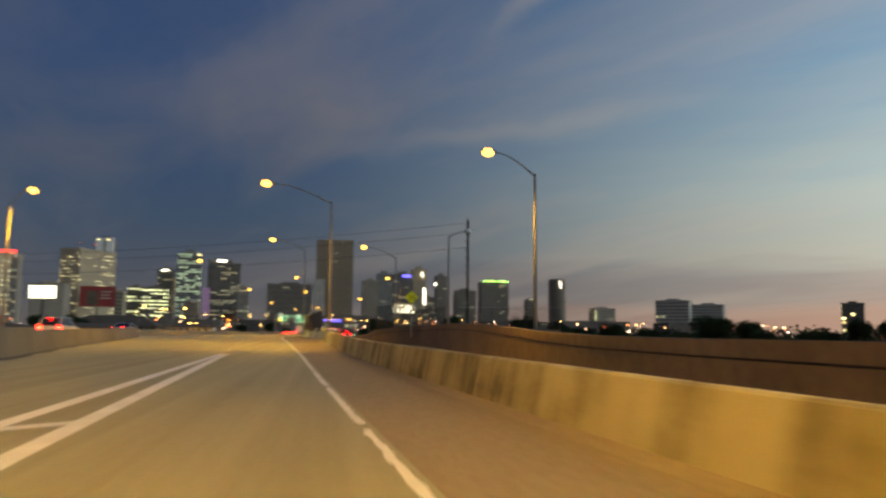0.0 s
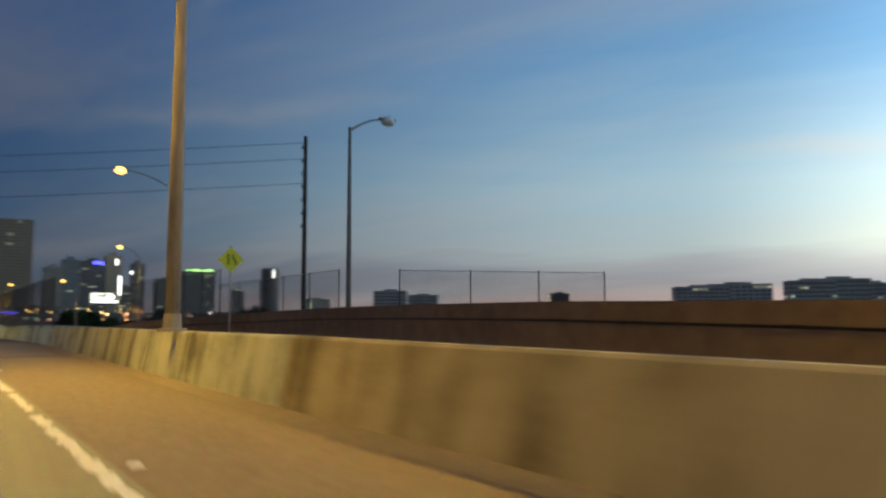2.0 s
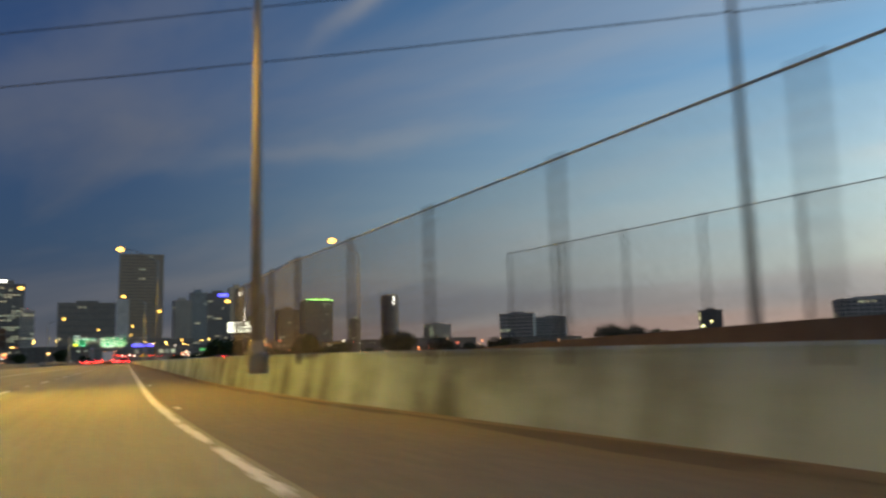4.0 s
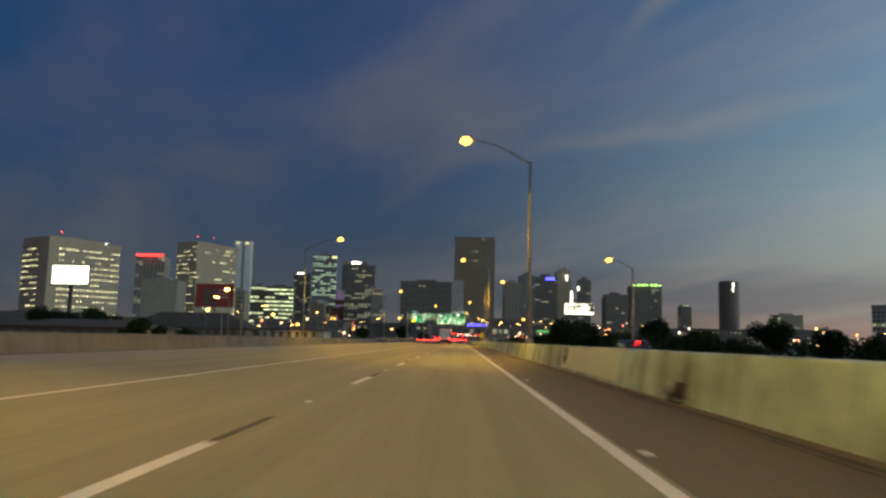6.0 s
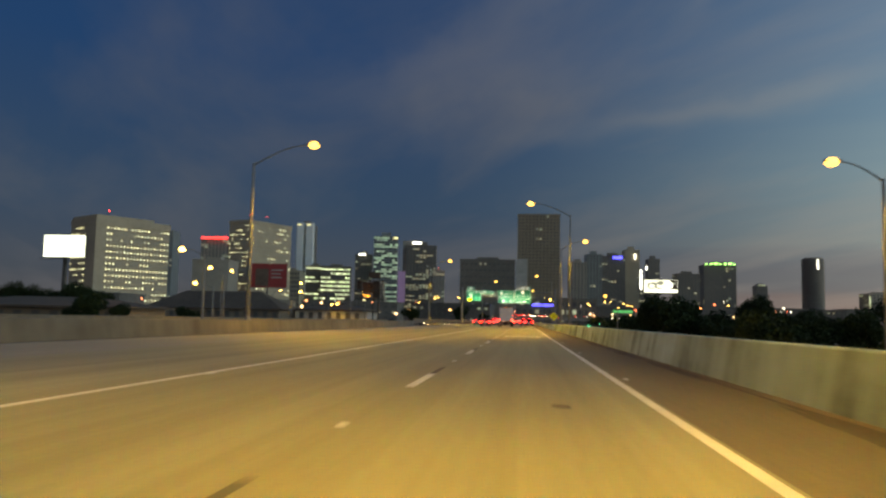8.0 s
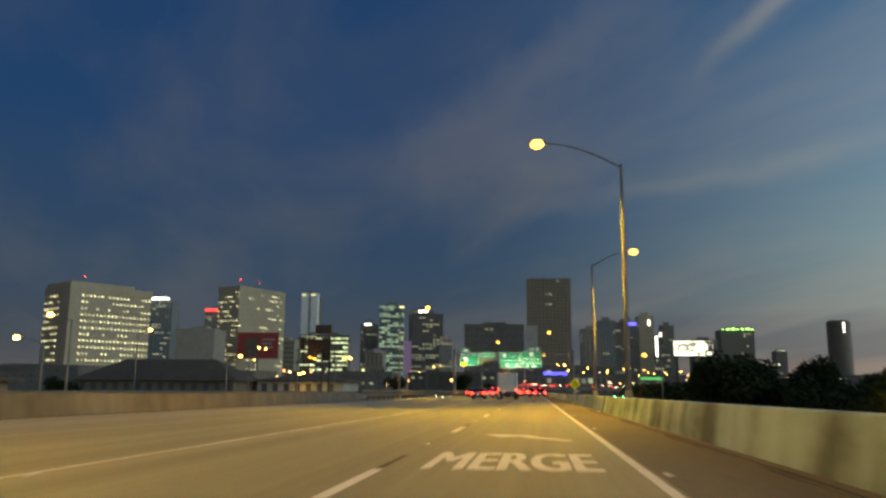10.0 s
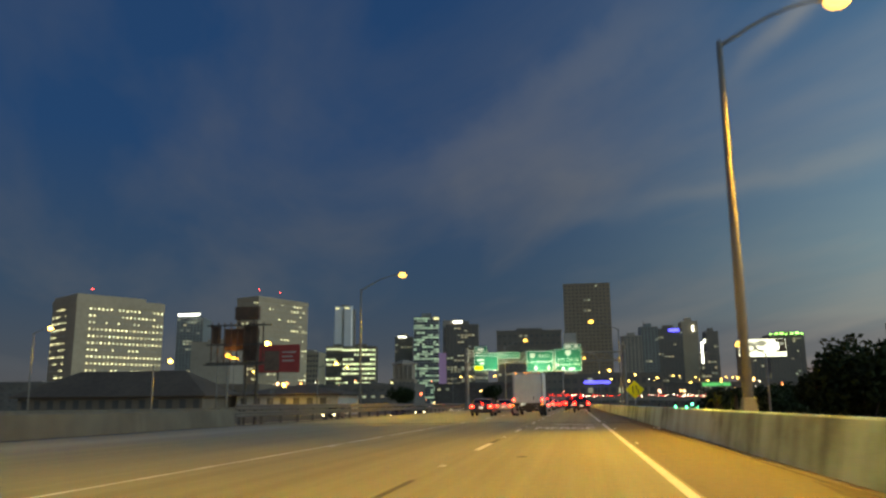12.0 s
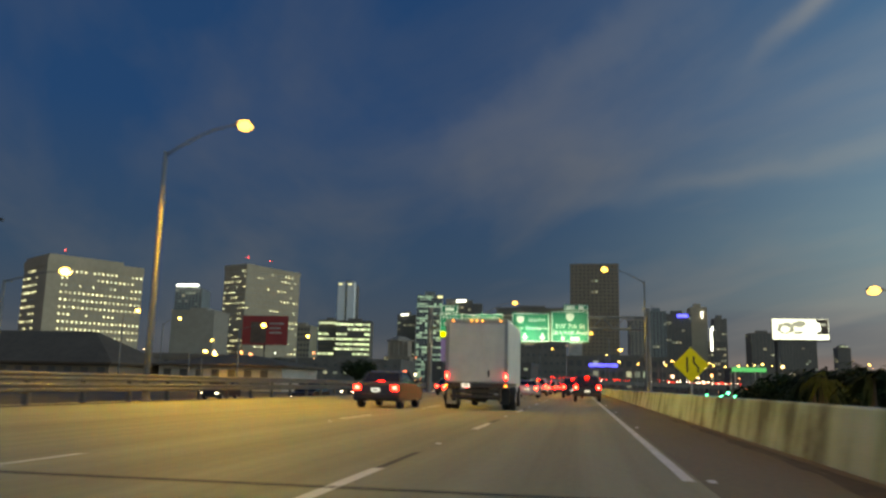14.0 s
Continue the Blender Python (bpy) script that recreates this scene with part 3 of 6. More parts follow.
for x, y, s in ((-2.17, 270.1, 0.30), (-2.07, 305.6, 0.32), (0.2, 196.0, 0.22), (-3.9, 223.0, 0.28), (2.4, 251.0, 0.25), (-0.9, 283.4, 0.18)):
    rp = random.Random(y)
    ring = [(x + s * 0.6 * rp.uniform(0.7, 1.2) * math.cos(k * 0.7), y + s * rp.uniform(0.8, 1.3) * math.sin(k * 0.7), 0.003) for k in range(9)]
    part("tar_patch", Geo().add(ring, [tuple(range(9))]), DULLTAR, lines, "dark worn patch")
PALE_LANE = grainy("pale_lane_concrete", (0.27, 0.245, 0.185), (0.42, 0.385, 0.30), 9, 0.3, 0.85, stretch=(1, 0.3, 1), big_stretch=(2.0, 0.05, 1))
single("shoulder_left", strip(lambda y: LEFT_FACE, lambda y: -11.9, lambda y: road_z(y) + 0.002, -60, 306), PALE_LANE, "pale concrete shoulder beside the median barrier", "shoulder", kind="structure")

# ---------------------------------------------------------------- concrete barriers in sections
PROFILE = [(0.06, 0.0), (0.07, 0.07), (0.20, 0.79), (0.235, 0.82), (0.38, 0.82), (0.40, 0.79), (0.58, 0.07), (0.60, 0.0)]
right_barrier = thing("barrier_right", "pale stained concrete safety barrier beside the shoulder", "barrier", kind="structure")
left_barrier = thing("barrier_left", "grey concrete median barrier between the carriageways", "barrier", kind="structure")


def barrier_section(p0, p1, flip=False, h=(1.0, 1.0)):
    g = Geo()
    d = (Vector(p1) - Vector(p0)).normalized()
    side = Vector((d.y, -d.x, 0)) * (-1 if flip else 1)
    n = len(PROFILE)
    for p, k in ((Vector(p0) + d * 0.012, h[0]), (Vector(p1) - d * 0.012, h[1])):
        g.v += [tuple(p + side * a + Vector((0, 0, b * k))) for a, b in PROFILE]
    g.f += [tuple(range(n)), tuple(range(2 * n - 1, n - 1, -1))] + [(k, k + n, (k + 1) % n + n, (k + 1) % n) for k in range(n)]
    return g


# sections before y 102 use the copies with dim light in their colour
for k in range(-6, 62):
    y0, y1 = k * 9.0, (k + 1) * 9.0
    part("barrier_section", barrier_section((face_x(y0), y0, road_z(y0)), (face_x(y1), y1, road_z(y1)), h=tuple(float(np.interp(v, (54, 68), (0.85, 1.0))) for v in (y0, y1))), BARRIER_DIM if y1 < 75 else BARRIER_HALF_DIM if y1 < 102 else BARRIER, right_barrier)


def face_patch(name, y0, y1, z0, z1, proud, mat, label):
    """A thin slab lying on the sloped inner face of the barrier."""
    g = Geo()
    for back in (0.0, 0.02):
        for y, z in ((y0, z0), (y1, z0), (y1, z1), (y0, z1)):
            g.v.append((face_x(y) + 0.07 + (z - 0.07) * 0.13 / 0.72 - proud + back, y, road_z(y) + z))
    g.f += [(0, 1, 2, 3), (7, 6, 5, 4), (0, 4, 5, 1), (1, 5, 6, 2), (2, 6, 7, 3), (3, 7, 4, 0)]
    return part(name, g, mat, right_barrier, label)


# a repainted stretch, a dark cover plate in the face and a drain choked with weeds
FRESH = grainy("repainted_concrete", (0.56, 0.62, 0.52), (0.70, 0.76, 0.64), 9, 0.5, 0.8, big_stretch=(1, 0.6, 1.5))
COVER = grainy("cover_plate_grey", (0.16, 0.17, 0.145), (0.30, 0.31, 0.265), 6, 1.5, 0.7)
face_patch("repainted_face", 164.2, 173.75, 0.09, 0.785, 0.006, FRESH, "freshly repainted pale stretch")
face_patch("cover_frame", 172.75, 173.55, 0.34, 0.77, 0.012, TAR, "dark frame of a cover plate")
face_patch("cover_plate", 172.85, 173.40, 0.46, 0.75, 0.017, COVER, "dull grey cover plate")
face_patch("rust_run", 173.05, 173.45, 0.20, 0.335, 0.010, TAR, "dark run below the cover plate")
face_patch("drain_opening", 158.85, 159.55, 0.08, 0.33, 0.008, TAR, "dark drain opening")
weeds = thing("weed_tuft", "small dark green weeds growing out of the barrier drain", "weeds")
rw = random.Random(9)
g = Geo()
for k in range(46):
    y, lean = rw.uniform(158.8, 159.6), rw.uniform(-0.14, 0.14)
    x, h = face_x(y) + rw.uniform(-0.08, 0.04), rw.uniform(0.10, 0.30)
    z = road_z(y) + 0.012
    g.add([(x, y - 0.012, z), (x, y + 0.012, z), (x - h * 0.3, y + lean + 0.008, z + h), (x - h * 0.3, y + lean - 0.008, z + h)], [(0, 1, 2, 3)])
part("foliage", g, LEAF, weeds, kind="stuff")
# ragged lines of grit at the barriers' feet
GUTTER = grainy("gutter_concrete", (0.13, 0.112, 0.075), (0.26, 0.225, 0.155), 7, 0.6, 0.9, big_stretch=(1, 0.2, 1))
PALE_GUTTER = grainy("pale_gutter_concrete", (0.24, 0.196, 0.128), (0.40, 0.335, 0.225), 7, 0.6, 0.9, big_stretch=(1, 0.2, 1))
GRIT = grainy("road_grit", (0.055, 0.045, 0.035), (0.15, 0.125, 0.09), 9, 0.9, 0.95)
rg = random.Random(44)
g = Geo()
wide = 0.4
for k in range(620):
    y = 108 + k * 0.6
    wide = min(0.34, max(0.05, wide + rg.uniform(-0.07, 0.07)))
    g.v += [(face_x(y) - 0.24 - wide, y, road_z(y) + 0.004), (face_x(y) - 0.2 + wide * 0.4, y, road_z(y) + 0.013)]
    if k:
        g.f.append((2 * k - 2, 2 * k - 1, 2 * k + 1, 2 * k))
part("grit_line", g, GRIT, right_barrier, "dark grit gathered along the foot", kind="stuff")
g = Geo()
wide = 0.3
for k in range(560):
    y = -30 + k * 0.6
    wide = min(0.5, max(0.12, wide + rg.uniform(-0.07, 0.07)))
    g.v += [(LEFT_FACE - 0.05, y, road_z(y) + 0.014), (LEFT_FACE + wide, y, road_z(y) + 0.006)]
    if k:
        g.f.append((2 * k - 2, 2 * k - 1, 2 * k + 1, 2 * k))
part("grit_line", g, GRIT, left_barrier, "dark grit gathered along the foot", kind="stuff")
part("gutter", strip(lambda y: face_x(y) - 0.30, lambda y: face_x(y) + 0.08, lambda y: road_z(y) + 0.008, 100, 880), GUTTER, right_barrier, "stained concrete gutter at the foot")
part("gutter", strip(lambda y: face_x(y) - 0.34, lambda y: face_x(y) + 0.08, lambda y: road_z(y) + 0.010, -30, 100), PALE_GUTTER, right_barrier, "pale concrete gutter at the foot")
shared = barrier_section((0, 0, 0), (0, 9.0, 0), True).mesh("barrier_section", MEDIAN_CONCRETE)
for k in range(-6, 34):
    y0, y1 = k * 9.0 + 0.6, k * 9.0 + 9.6
    part("barrier_section", barrier_section((LEFT_FACE, y0, road_z(y0)), (LEFT_FACE, y1, road_z(y1)), True), MEDIAN_CONCRETE, left_barrier)

single("verge", strip(lambda y: -17.6, lambda y: -16.5, lambda y: road_z(y) + 0.004, 306, 470), GRIT, "dark strip of dirt under the guard rail", "verge", kind="structure")

RAILSTEEL = grainy("dull_rail_steel", (0.10, 0.095, 0.083), (0.20, 0.19, 0.168), 10, 0.8, 0.65, 0.4)

# steel guard rail that carries on where the median barrier ends
rail = thing("guard_rail", "galvanised steel guard rail with two beams on posts", "guard rail", kind="structure")
wbeam = [(0, 0), (0.05, 0.04), (0.05, 0.10), (0, 0.15), (0.05, 0.20), (0.05, 0.26), (0, 0.30), (-0.02, 0.30), (0.03, 0.26), (0.03, 0.20), (-0.02, 0.15), (0.03, 0.10), (0.03, 0.04), (-0.02, 0)]
for z in (0.42, 0.80):
    for k in range(24):
        part("rail_beam", Geo().prism([(LEFT_FACE - 0.3 + a, z + b) for a, b in wbeam], 307 + k * 6, 307 + (k + 1) * 6 - 0.01), RAILSTEEL, rail)
post = Geo().box(-0.08, 0.08, -0.06, 0.06, 0, 1.1).mesh("post", RAILSTEEL)
for k in range(49):
    part("post", post, None, rail, at=pose(LEFT_FACE - 0.46, 308 + k * 3.0, 0))

# barrier between the merging lanes and the road to their left
MERGEX = ([-60, 20, 49, 64, 82, 106], [-2.0, -2.0, -3.7, -6.6, -9.0, -12.3])
merge_barrier = thing("barrier_merge", "dark stained concrete barrier ending where the roads merge", "barrier", kind="structure")
for k in range(-4, 18):
    y0, y1 = k * 6.0 - 2, k * 6.0 + 4
    part("barrier_section", barrier_section((smooth_at(MERGEX, y0), y0, road_z(y0)), (smooth_at(MERGEX, y1), y1, road_z(y1)), True, h=(1.3, 1.3) if y1 < 60 else (1.15, 1.15)), MEDIAN_CONCRETE, merge_barrier)
g = Geo()
for k in range(64):
    y = -24 + k * 2.0
    w = 0.34 + 0.14 * math.sin(k * 1.7) + 0.08 * math.sin(k * 3.1)
    g.v += [(smooth_at(MERGEX, y) - 0.1, y, road_z(y) + 0.008), (smooth_at(MERGEX, y) + w, y, road_z(y) + 0.006)]
    if k:
        g.f.append((2 * k - 2, 2 * k - 1, 2 * k + 1, 2 * k))
part("grit_line", g, GRIT, merge_barrier, "dark grit gathered along the foot", kind="stuff")

# barrier on the far side of the oncoming carriageway
far_barrier = thing("barrier_far", "low concrete parapet past the oncoming carriageway", "barrier", kind="structure")
for k in range(-3, 40):
    part("barrier_section", shared, None, far_barrier, at=pose(-35.0, k * 9.0 + 30, road_z(k * 9.0 + 34)))

# parapet wall on the far side of the ramp, in two courses; the gap's shade is coloured black
WALLTOP = ([-60, 46, 55, 66, 74, 82, 96, 104, 114, 128, 150, 188, 227, 349, 480], [0.1, 0.38, 0.45, 0.75, 1.15, 1.3, 1.5, 1.45, 1.35, 0.95, 0.35, 0.25, -1.0, -3.4, -4.2])
parapet = thing("parapet_wall", "brown weathered concrete parapet wall beyond the ramp", "wall", kind="structure")
for k in range(-6, 46):
    y0, y1 = k * 9.0, (k + 1) * 9.0
    za, zb = smooth_at(WALLTOP, y0, 4), smooth_at(WALLTOP, y1, 4)
    ga, gb = za - 0.56, zb - 0.56
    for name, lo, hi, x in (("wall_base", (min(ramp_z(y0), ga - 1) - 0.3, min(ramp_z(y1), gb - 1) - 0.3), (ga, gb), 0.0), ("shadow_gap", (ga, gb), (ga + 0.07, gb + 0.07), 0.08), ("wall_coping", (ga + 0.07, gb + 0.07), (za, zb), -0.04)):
        gg = Geo()
        a, b = y0 + 0.01, y1 - 0.01
        wa, wb = smooth_at(WALLX, y0, 3), smooth_at(WALLX, y1, 3)
        gg.add([(wa + x, a, lo[0]), (wb + x, b, lo[1]), (wb + 0.4, b, lo[1]), (wa + 0.4, a, lo[0]), (wa + x, a, hi[0]), (wb + x, b, hi[1]), (wb + 0.4, b, hi[1]), (wa + 0.4, a, hi[0])],
               [(0, 1, 2, 3), (4, 7, 6, 5), (0, 4, 5, 1), (1, 5, 6, 2), (2, 6, 7, 3), (3, 7, 4, 0)])
        # black colour stands for the shade in the recess
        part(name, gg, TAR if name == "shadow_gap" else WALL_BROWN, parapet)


# ---------------------------------------------------------------- chain-link fences
def fence(p0, p1, z0, z1, label, spacing=0.19, bay=3.0):
    p0, p1 = Vector((*p0, 0)), Vector((*p1, 0))
    length, d = (p1 - p0).length, (p1 - p0).normalized()
    f = thing("chain_link_fence", label, "fence")
    n = max(1, round(length / bay))
    h = z1 - z0
    for k in range(n + 1):
        q = p0 + d * (length * k / n)
        part("fence_post", Geo().tube([q + Vector((0, 0, z0 - 0.1)), q + Vector((0, 0, z1 + 0.05))], [0.03, 0.03], 8), DARKSTEEL, f)
    part("top_rail", Geo().tube([p0 + Vector((0, 0, z1)), p1 + Vector((0, 0, z1))], [0.014, 0.014], 6), STEEL, f)
    g = Geo()
    side = Vector((d.y, -d.x, 0)) * 0.006
    s = -h
    while s < length:
        for sign in (1, -1):
            a0, a1 = max(0.0, s), min(length, s + h)
            zl, zh = (a0 - s, a1 - s) if sign > 0 else (h - (a0 - s), h - (a1 - s))
            a, b = p0 + d * a0 + Vector((0, 0, z0 + zl)), p0 + d * a1 + Vector((0, 0, z0 + zh))
            w = Vector((0, 0, 0.0055)) + side
            v = [a - w, b - w, b + w, a + w]
            g.add(v, [(0, 1, 2, 3)])
        s += spacing
    part("wire_mesh", g, DARKSTEEL, f, kind="stuff")
    return f


fence((6.15, 99.0), (4.15, 119.5), 0.70, 2.68, "tall grey chain-link fence on top of the concrete barrier")
fence((4.15, 119.6), (3.88, 127.1), 0.80, 2.72, "short end of the chain-link fence on the barrier")
fence((17.75, 96.8), (16.0, 111.5), 1.42, 3.2, "grey chain-link fence on the parapet wall")
fence((16.0, 111.6), (13.2, 128.0), 0.95, 4.1, "tall grey chain-link fence on the parapet wall")
turned = fence((18.3, 91.7), (26.8, 89.0), 0.9, 2.87, "chain-link fence turning away from the parapet on a low wall", 0.16)
part("footing_wall", Geo().turned((22.55, 90.35, -1.1), (4.5, 0.12, 2.05), (8.5, -2.7, 0), (2.7, 8.5, 0)), WALL_BROWN, turned, "low concrete footing wall")


# ---------------------------------------------------------------- street lamps
def street_lamp(x, y, z0, top, arm, label, group, glow=LAMPGLOW, power=900, rise=1.3, lit=True, pedestal=None):
    """A tapered pole with a curved arm towards +x or -x (arm: its reach) and a cobra head."""
    s = thing("street_lamp", label, "street lamp", group=group)
    s.matrix_basis = pose(x, y, z0)
    h = top - z0
    part("base_flange", Geo().tube([(0, 0, 0), (0, 0, 0.06), (0, 0, 0.07), (0, 0, 0.32)], [0.26, 0.26, 0.17, 0.15], 14), POLE, s)
    part("pole", Geo().tube([(0, 0, 0.05), (0, 0, h * 0.5), (0, 0, h)], [0.135, 0.11, 0.075], 16), POLE, s, smooth=True)
    pts = [(arm * u, 0, h - 0.15 + rise * math.sin(u * math.pi / 2)) for u in (0, 0.12, 0.3, 0.5, 0.7, 0.85, 1.0)]
    part("arm", Geo().tube(pts, [0.055, 0.05, 0.045, 0.04, 0.036, 0.033, 0.03], 10), POLE, s, smooth=True)
    e = math.copysign(1, arm)
    zt = h - 0.15 + rise
    head = part("luminaire", Geo().side_prism([(-0.16, 0), (-0.13, 0.10), (0, 0.15), (0.13, 0.10), (0.16, 0)], min(arm - 0.1 * e, arm + 0.72 * e), max(arm - 0.1 * e, arm + 0.72 * e)), POLE, s, bevel=0.02, at=pose(0, 0, zt))
    part("bowl", Geo().blob((arm + 0.36 * e, 0, zt - 0.02), (0.36, 0.27, 0.24), 14, 8), glow if lit else SIGNWHITE, s, "glowing sodium lamp bowl" if lit else "unlit bowl", smooth=True)
    if pedestal:
        z0p, z1p = pedestal
        part("pedestal", Geo().add([(sx * a, sy * a, z - z0) for z, a in ((z0p, 0.185), (z1p - 0.3, 0.18), (z1p, 0.135)) for sx, sy in ((-1, -1), (1, -1), (1, 1), (-1, 1))],
                                   [(3, 2, 1, 0), (8, 9, 10, 11)] + [(4 * r + k, 4 * r + (k + 1) % 4, 4 * r + 4 + (k + 1) % 4, 4 * r + 4 + k) for r in range(2) for k in range(4)]), POLE, s, "tapered steel foot", bevel=0.02)
    if power:
        d = bpy.data.lights.new("sodium_light", "SPOT")
        d.energy, d.color, d.spot_size, d.spot_blend, d.shadow_soft_size = power, SODIUM, radians(158), 0.55, 0.25
        lamp = new("sodium_light", d)
        lamp.matrix_basis = pose(x + arm + 0.36 * e, y, z0 + zt - 0.25, ry=-20 * e)
    return s


POW = 17500
RIGHT = "tall grey street lamp on the barrier, arm over the road"
street_lamp(11.3, 20, -0.8, 10.2, -4.0, "tall grey street lamp behind the barrier, arm over the road", "street lamps beside the shoulder", power=POW * 0.45)
street_lamp(6.75, 77.6, 0.5, 9.7, -4.2, RIGHT, "street lamps beside the shoulder", power=POW * 0.37)
street_lamp(3.75, 122.3, 0.82, 11.0, -3.7, RIGHT, "street lamps beside the shoulder", power=POW * 0.42, pedestal=(0.4, 1.12))
street_lamp(3.83, 189.8, 0.82, 11.0, -3.3, RIGHT, "street lamps beside the shoulder", power=POW * 0.44, pedestal=(0.4, 1.12))
street_lamp(4.30, 266.2, 0.0, 12.0, -3.7, "tall grey street lamp behind the barrier, arm over the road", "street lamps beside the shoulder", power=POW * 0.88, pedestal=(0.0, 1.12))
street_lamp(4.40, 288.3, 0.0, 10.6, 2.75, "tall grey street lamp whose arm reaches over the ramp", "street lamps beside the shoulder", power=POW * 0.95, rise=1.1, pedestal=(0.0, 1.12))
street_lamp(6.3, 377.9, -4.4, 10.9, -3.3, "tall grey street lamp behind the barrier, arm over the road", "street lamps beside the shoulder", power=POW * 0.3)
street_lamp(6.3, 470, -5.0, 10.9, -3.3, "tall grey street lamp behind the barrier, arm over the road", "street lamps beside the shoulder", power=0)
MEDIAN = "tall grey street lamp on the median, its arm over the road"
for x, y, k in ((-17.42, 28, 0.5), (-17.42, 151, 0.5), (-17.42, 233.3, 0.42)):
    street_lamp(x, y, 0.78 + road_z(y), 10.7 + road_z(y), 3.5, MEDIAN, "street lamps on the median", power=POW * k)
street_lamp(-17.42, 85.5, 0.55, 10.0, 1.2, "tall grey street lamp on the median with a short arm", "street lamps on the median", power=POW * 0.2)
street_lamp(-18.25, 334.4, -0.02, 11.1, 3.4, MEDIAN, "street lamps on the median", power=POW * 0.62)
street_lamp(-12.2, 410.0, 0.0, 11.0, 3.4, MEDIAN, "street lamps on the median", power=POW * 0.8)
street_lamp(-11.6, 544.0, 0.0, 11.0, 3.3, MEDIAN, "street lamps on the median", power=0)
for x, y in ((-51, 600), (-78, 441), (-74, 708), (10.2, 727), (14.0, 658), (5.0, 829), (38, 700), (70, 690), (110, 640), (-110, 520)):
    street_lamp(x, y, -2.0, 11.0, 3.0, "far street lamp among the city streets", "far street lamps", glow=LAMPGLOW_FAR, power=0)
for x, y, z in ((11.8, 655, 15.1), (9.3, 484, 9.4), (19.8, 536, 10.0), (31.4, 582, 10.3), (25.7, 660, 11.3), (64.2, 672, 11.1), (73.6, 762, 14.1), (62.7, 592, 10.0), (51.1, 700, 14.4), (63.1, 770, 16.7), (59.8, 700, 11.0), (69.6, 750, 15.2), (84.0, 750, 12.4), (92.5, 748, 14.5), (103.5, 820, 16.6), (113, 800, 15.8), (148.7, 1095, 24.7), (-56.6, 700, 15.8), (-43.2, 700, 15.7), (-93.4, 700, 6.9), (-120.5, 700, 11.2), (-126.3, 700, 9.6)):
    street_lamp(x - 3.36, y, -2.0, z - 1.13, 3.0, "far street lamp among the city streets", "far street lamps", glow=LAMPGLOW_FAR, power=0)
RAMPL = "grey street lamp beyond the ramp with its arm reaching back"
street_lamp(18.25, 65.6, -1.2, 9.7, -2.4, RAMPL, "street lamps along the ramp", power=POW * 0.3)
street_lamp(14.9, 118.5, -1.0, 9.9, -3.6, RAMPL, "street lamps along the ramp", power=0)
street_lamp(18.05, 96.4, -0.6, 9.85, 1.6, "grey street lamp beyond the ramp, not lit", "street lamps along the ramp", power=0, lit=False, rise=0.7)
street_lamp(20.5, 172.9, -3.5, 10.0, -2.1, RAMPL, "street lamps along the ramp", power=POW * 0.15)
street_lamp(17.6, 226.8, -4.0, 8.6, -2.1, RAMPL, "street lamps along the ramp", power=POW * 0.15, rise=1.0)
street_lamp(18.6, 348.6, -6.0, 5.6, -2.1, RAMPL, "street lamps along the ramp", power=POW * 0.07, rise=1.1)
for x, y, t, a in ((-54.5, 364, 6.3, 2.0), (-32.0, 260.8, 7.0, -2.0), (-36.5, 347.5, 7.0, 4.0), (-44.5, 401.5, 7.6, 3.0), (-58.0, 414, 4.5, 2.2), (-70.0, 360.8, 10.7, 2.0), (-68.5, 412.4, 10.4, 2.0), (-63.0, 428, 4.5, 2.0), (-61.8, 470.5, 10.2, 2.0), (-46.5, 298.7, 5.2, -2.5), (-46.5, 302.9, 7.8, -2.0)):
    street_lamp(x, y, -1.0, t, a, "grey street lamp on the frontage road past oncoming lanes", "street lamps on the frontage road", glow=LAMPGLOW_FAR, power=1500, rise=0.7)


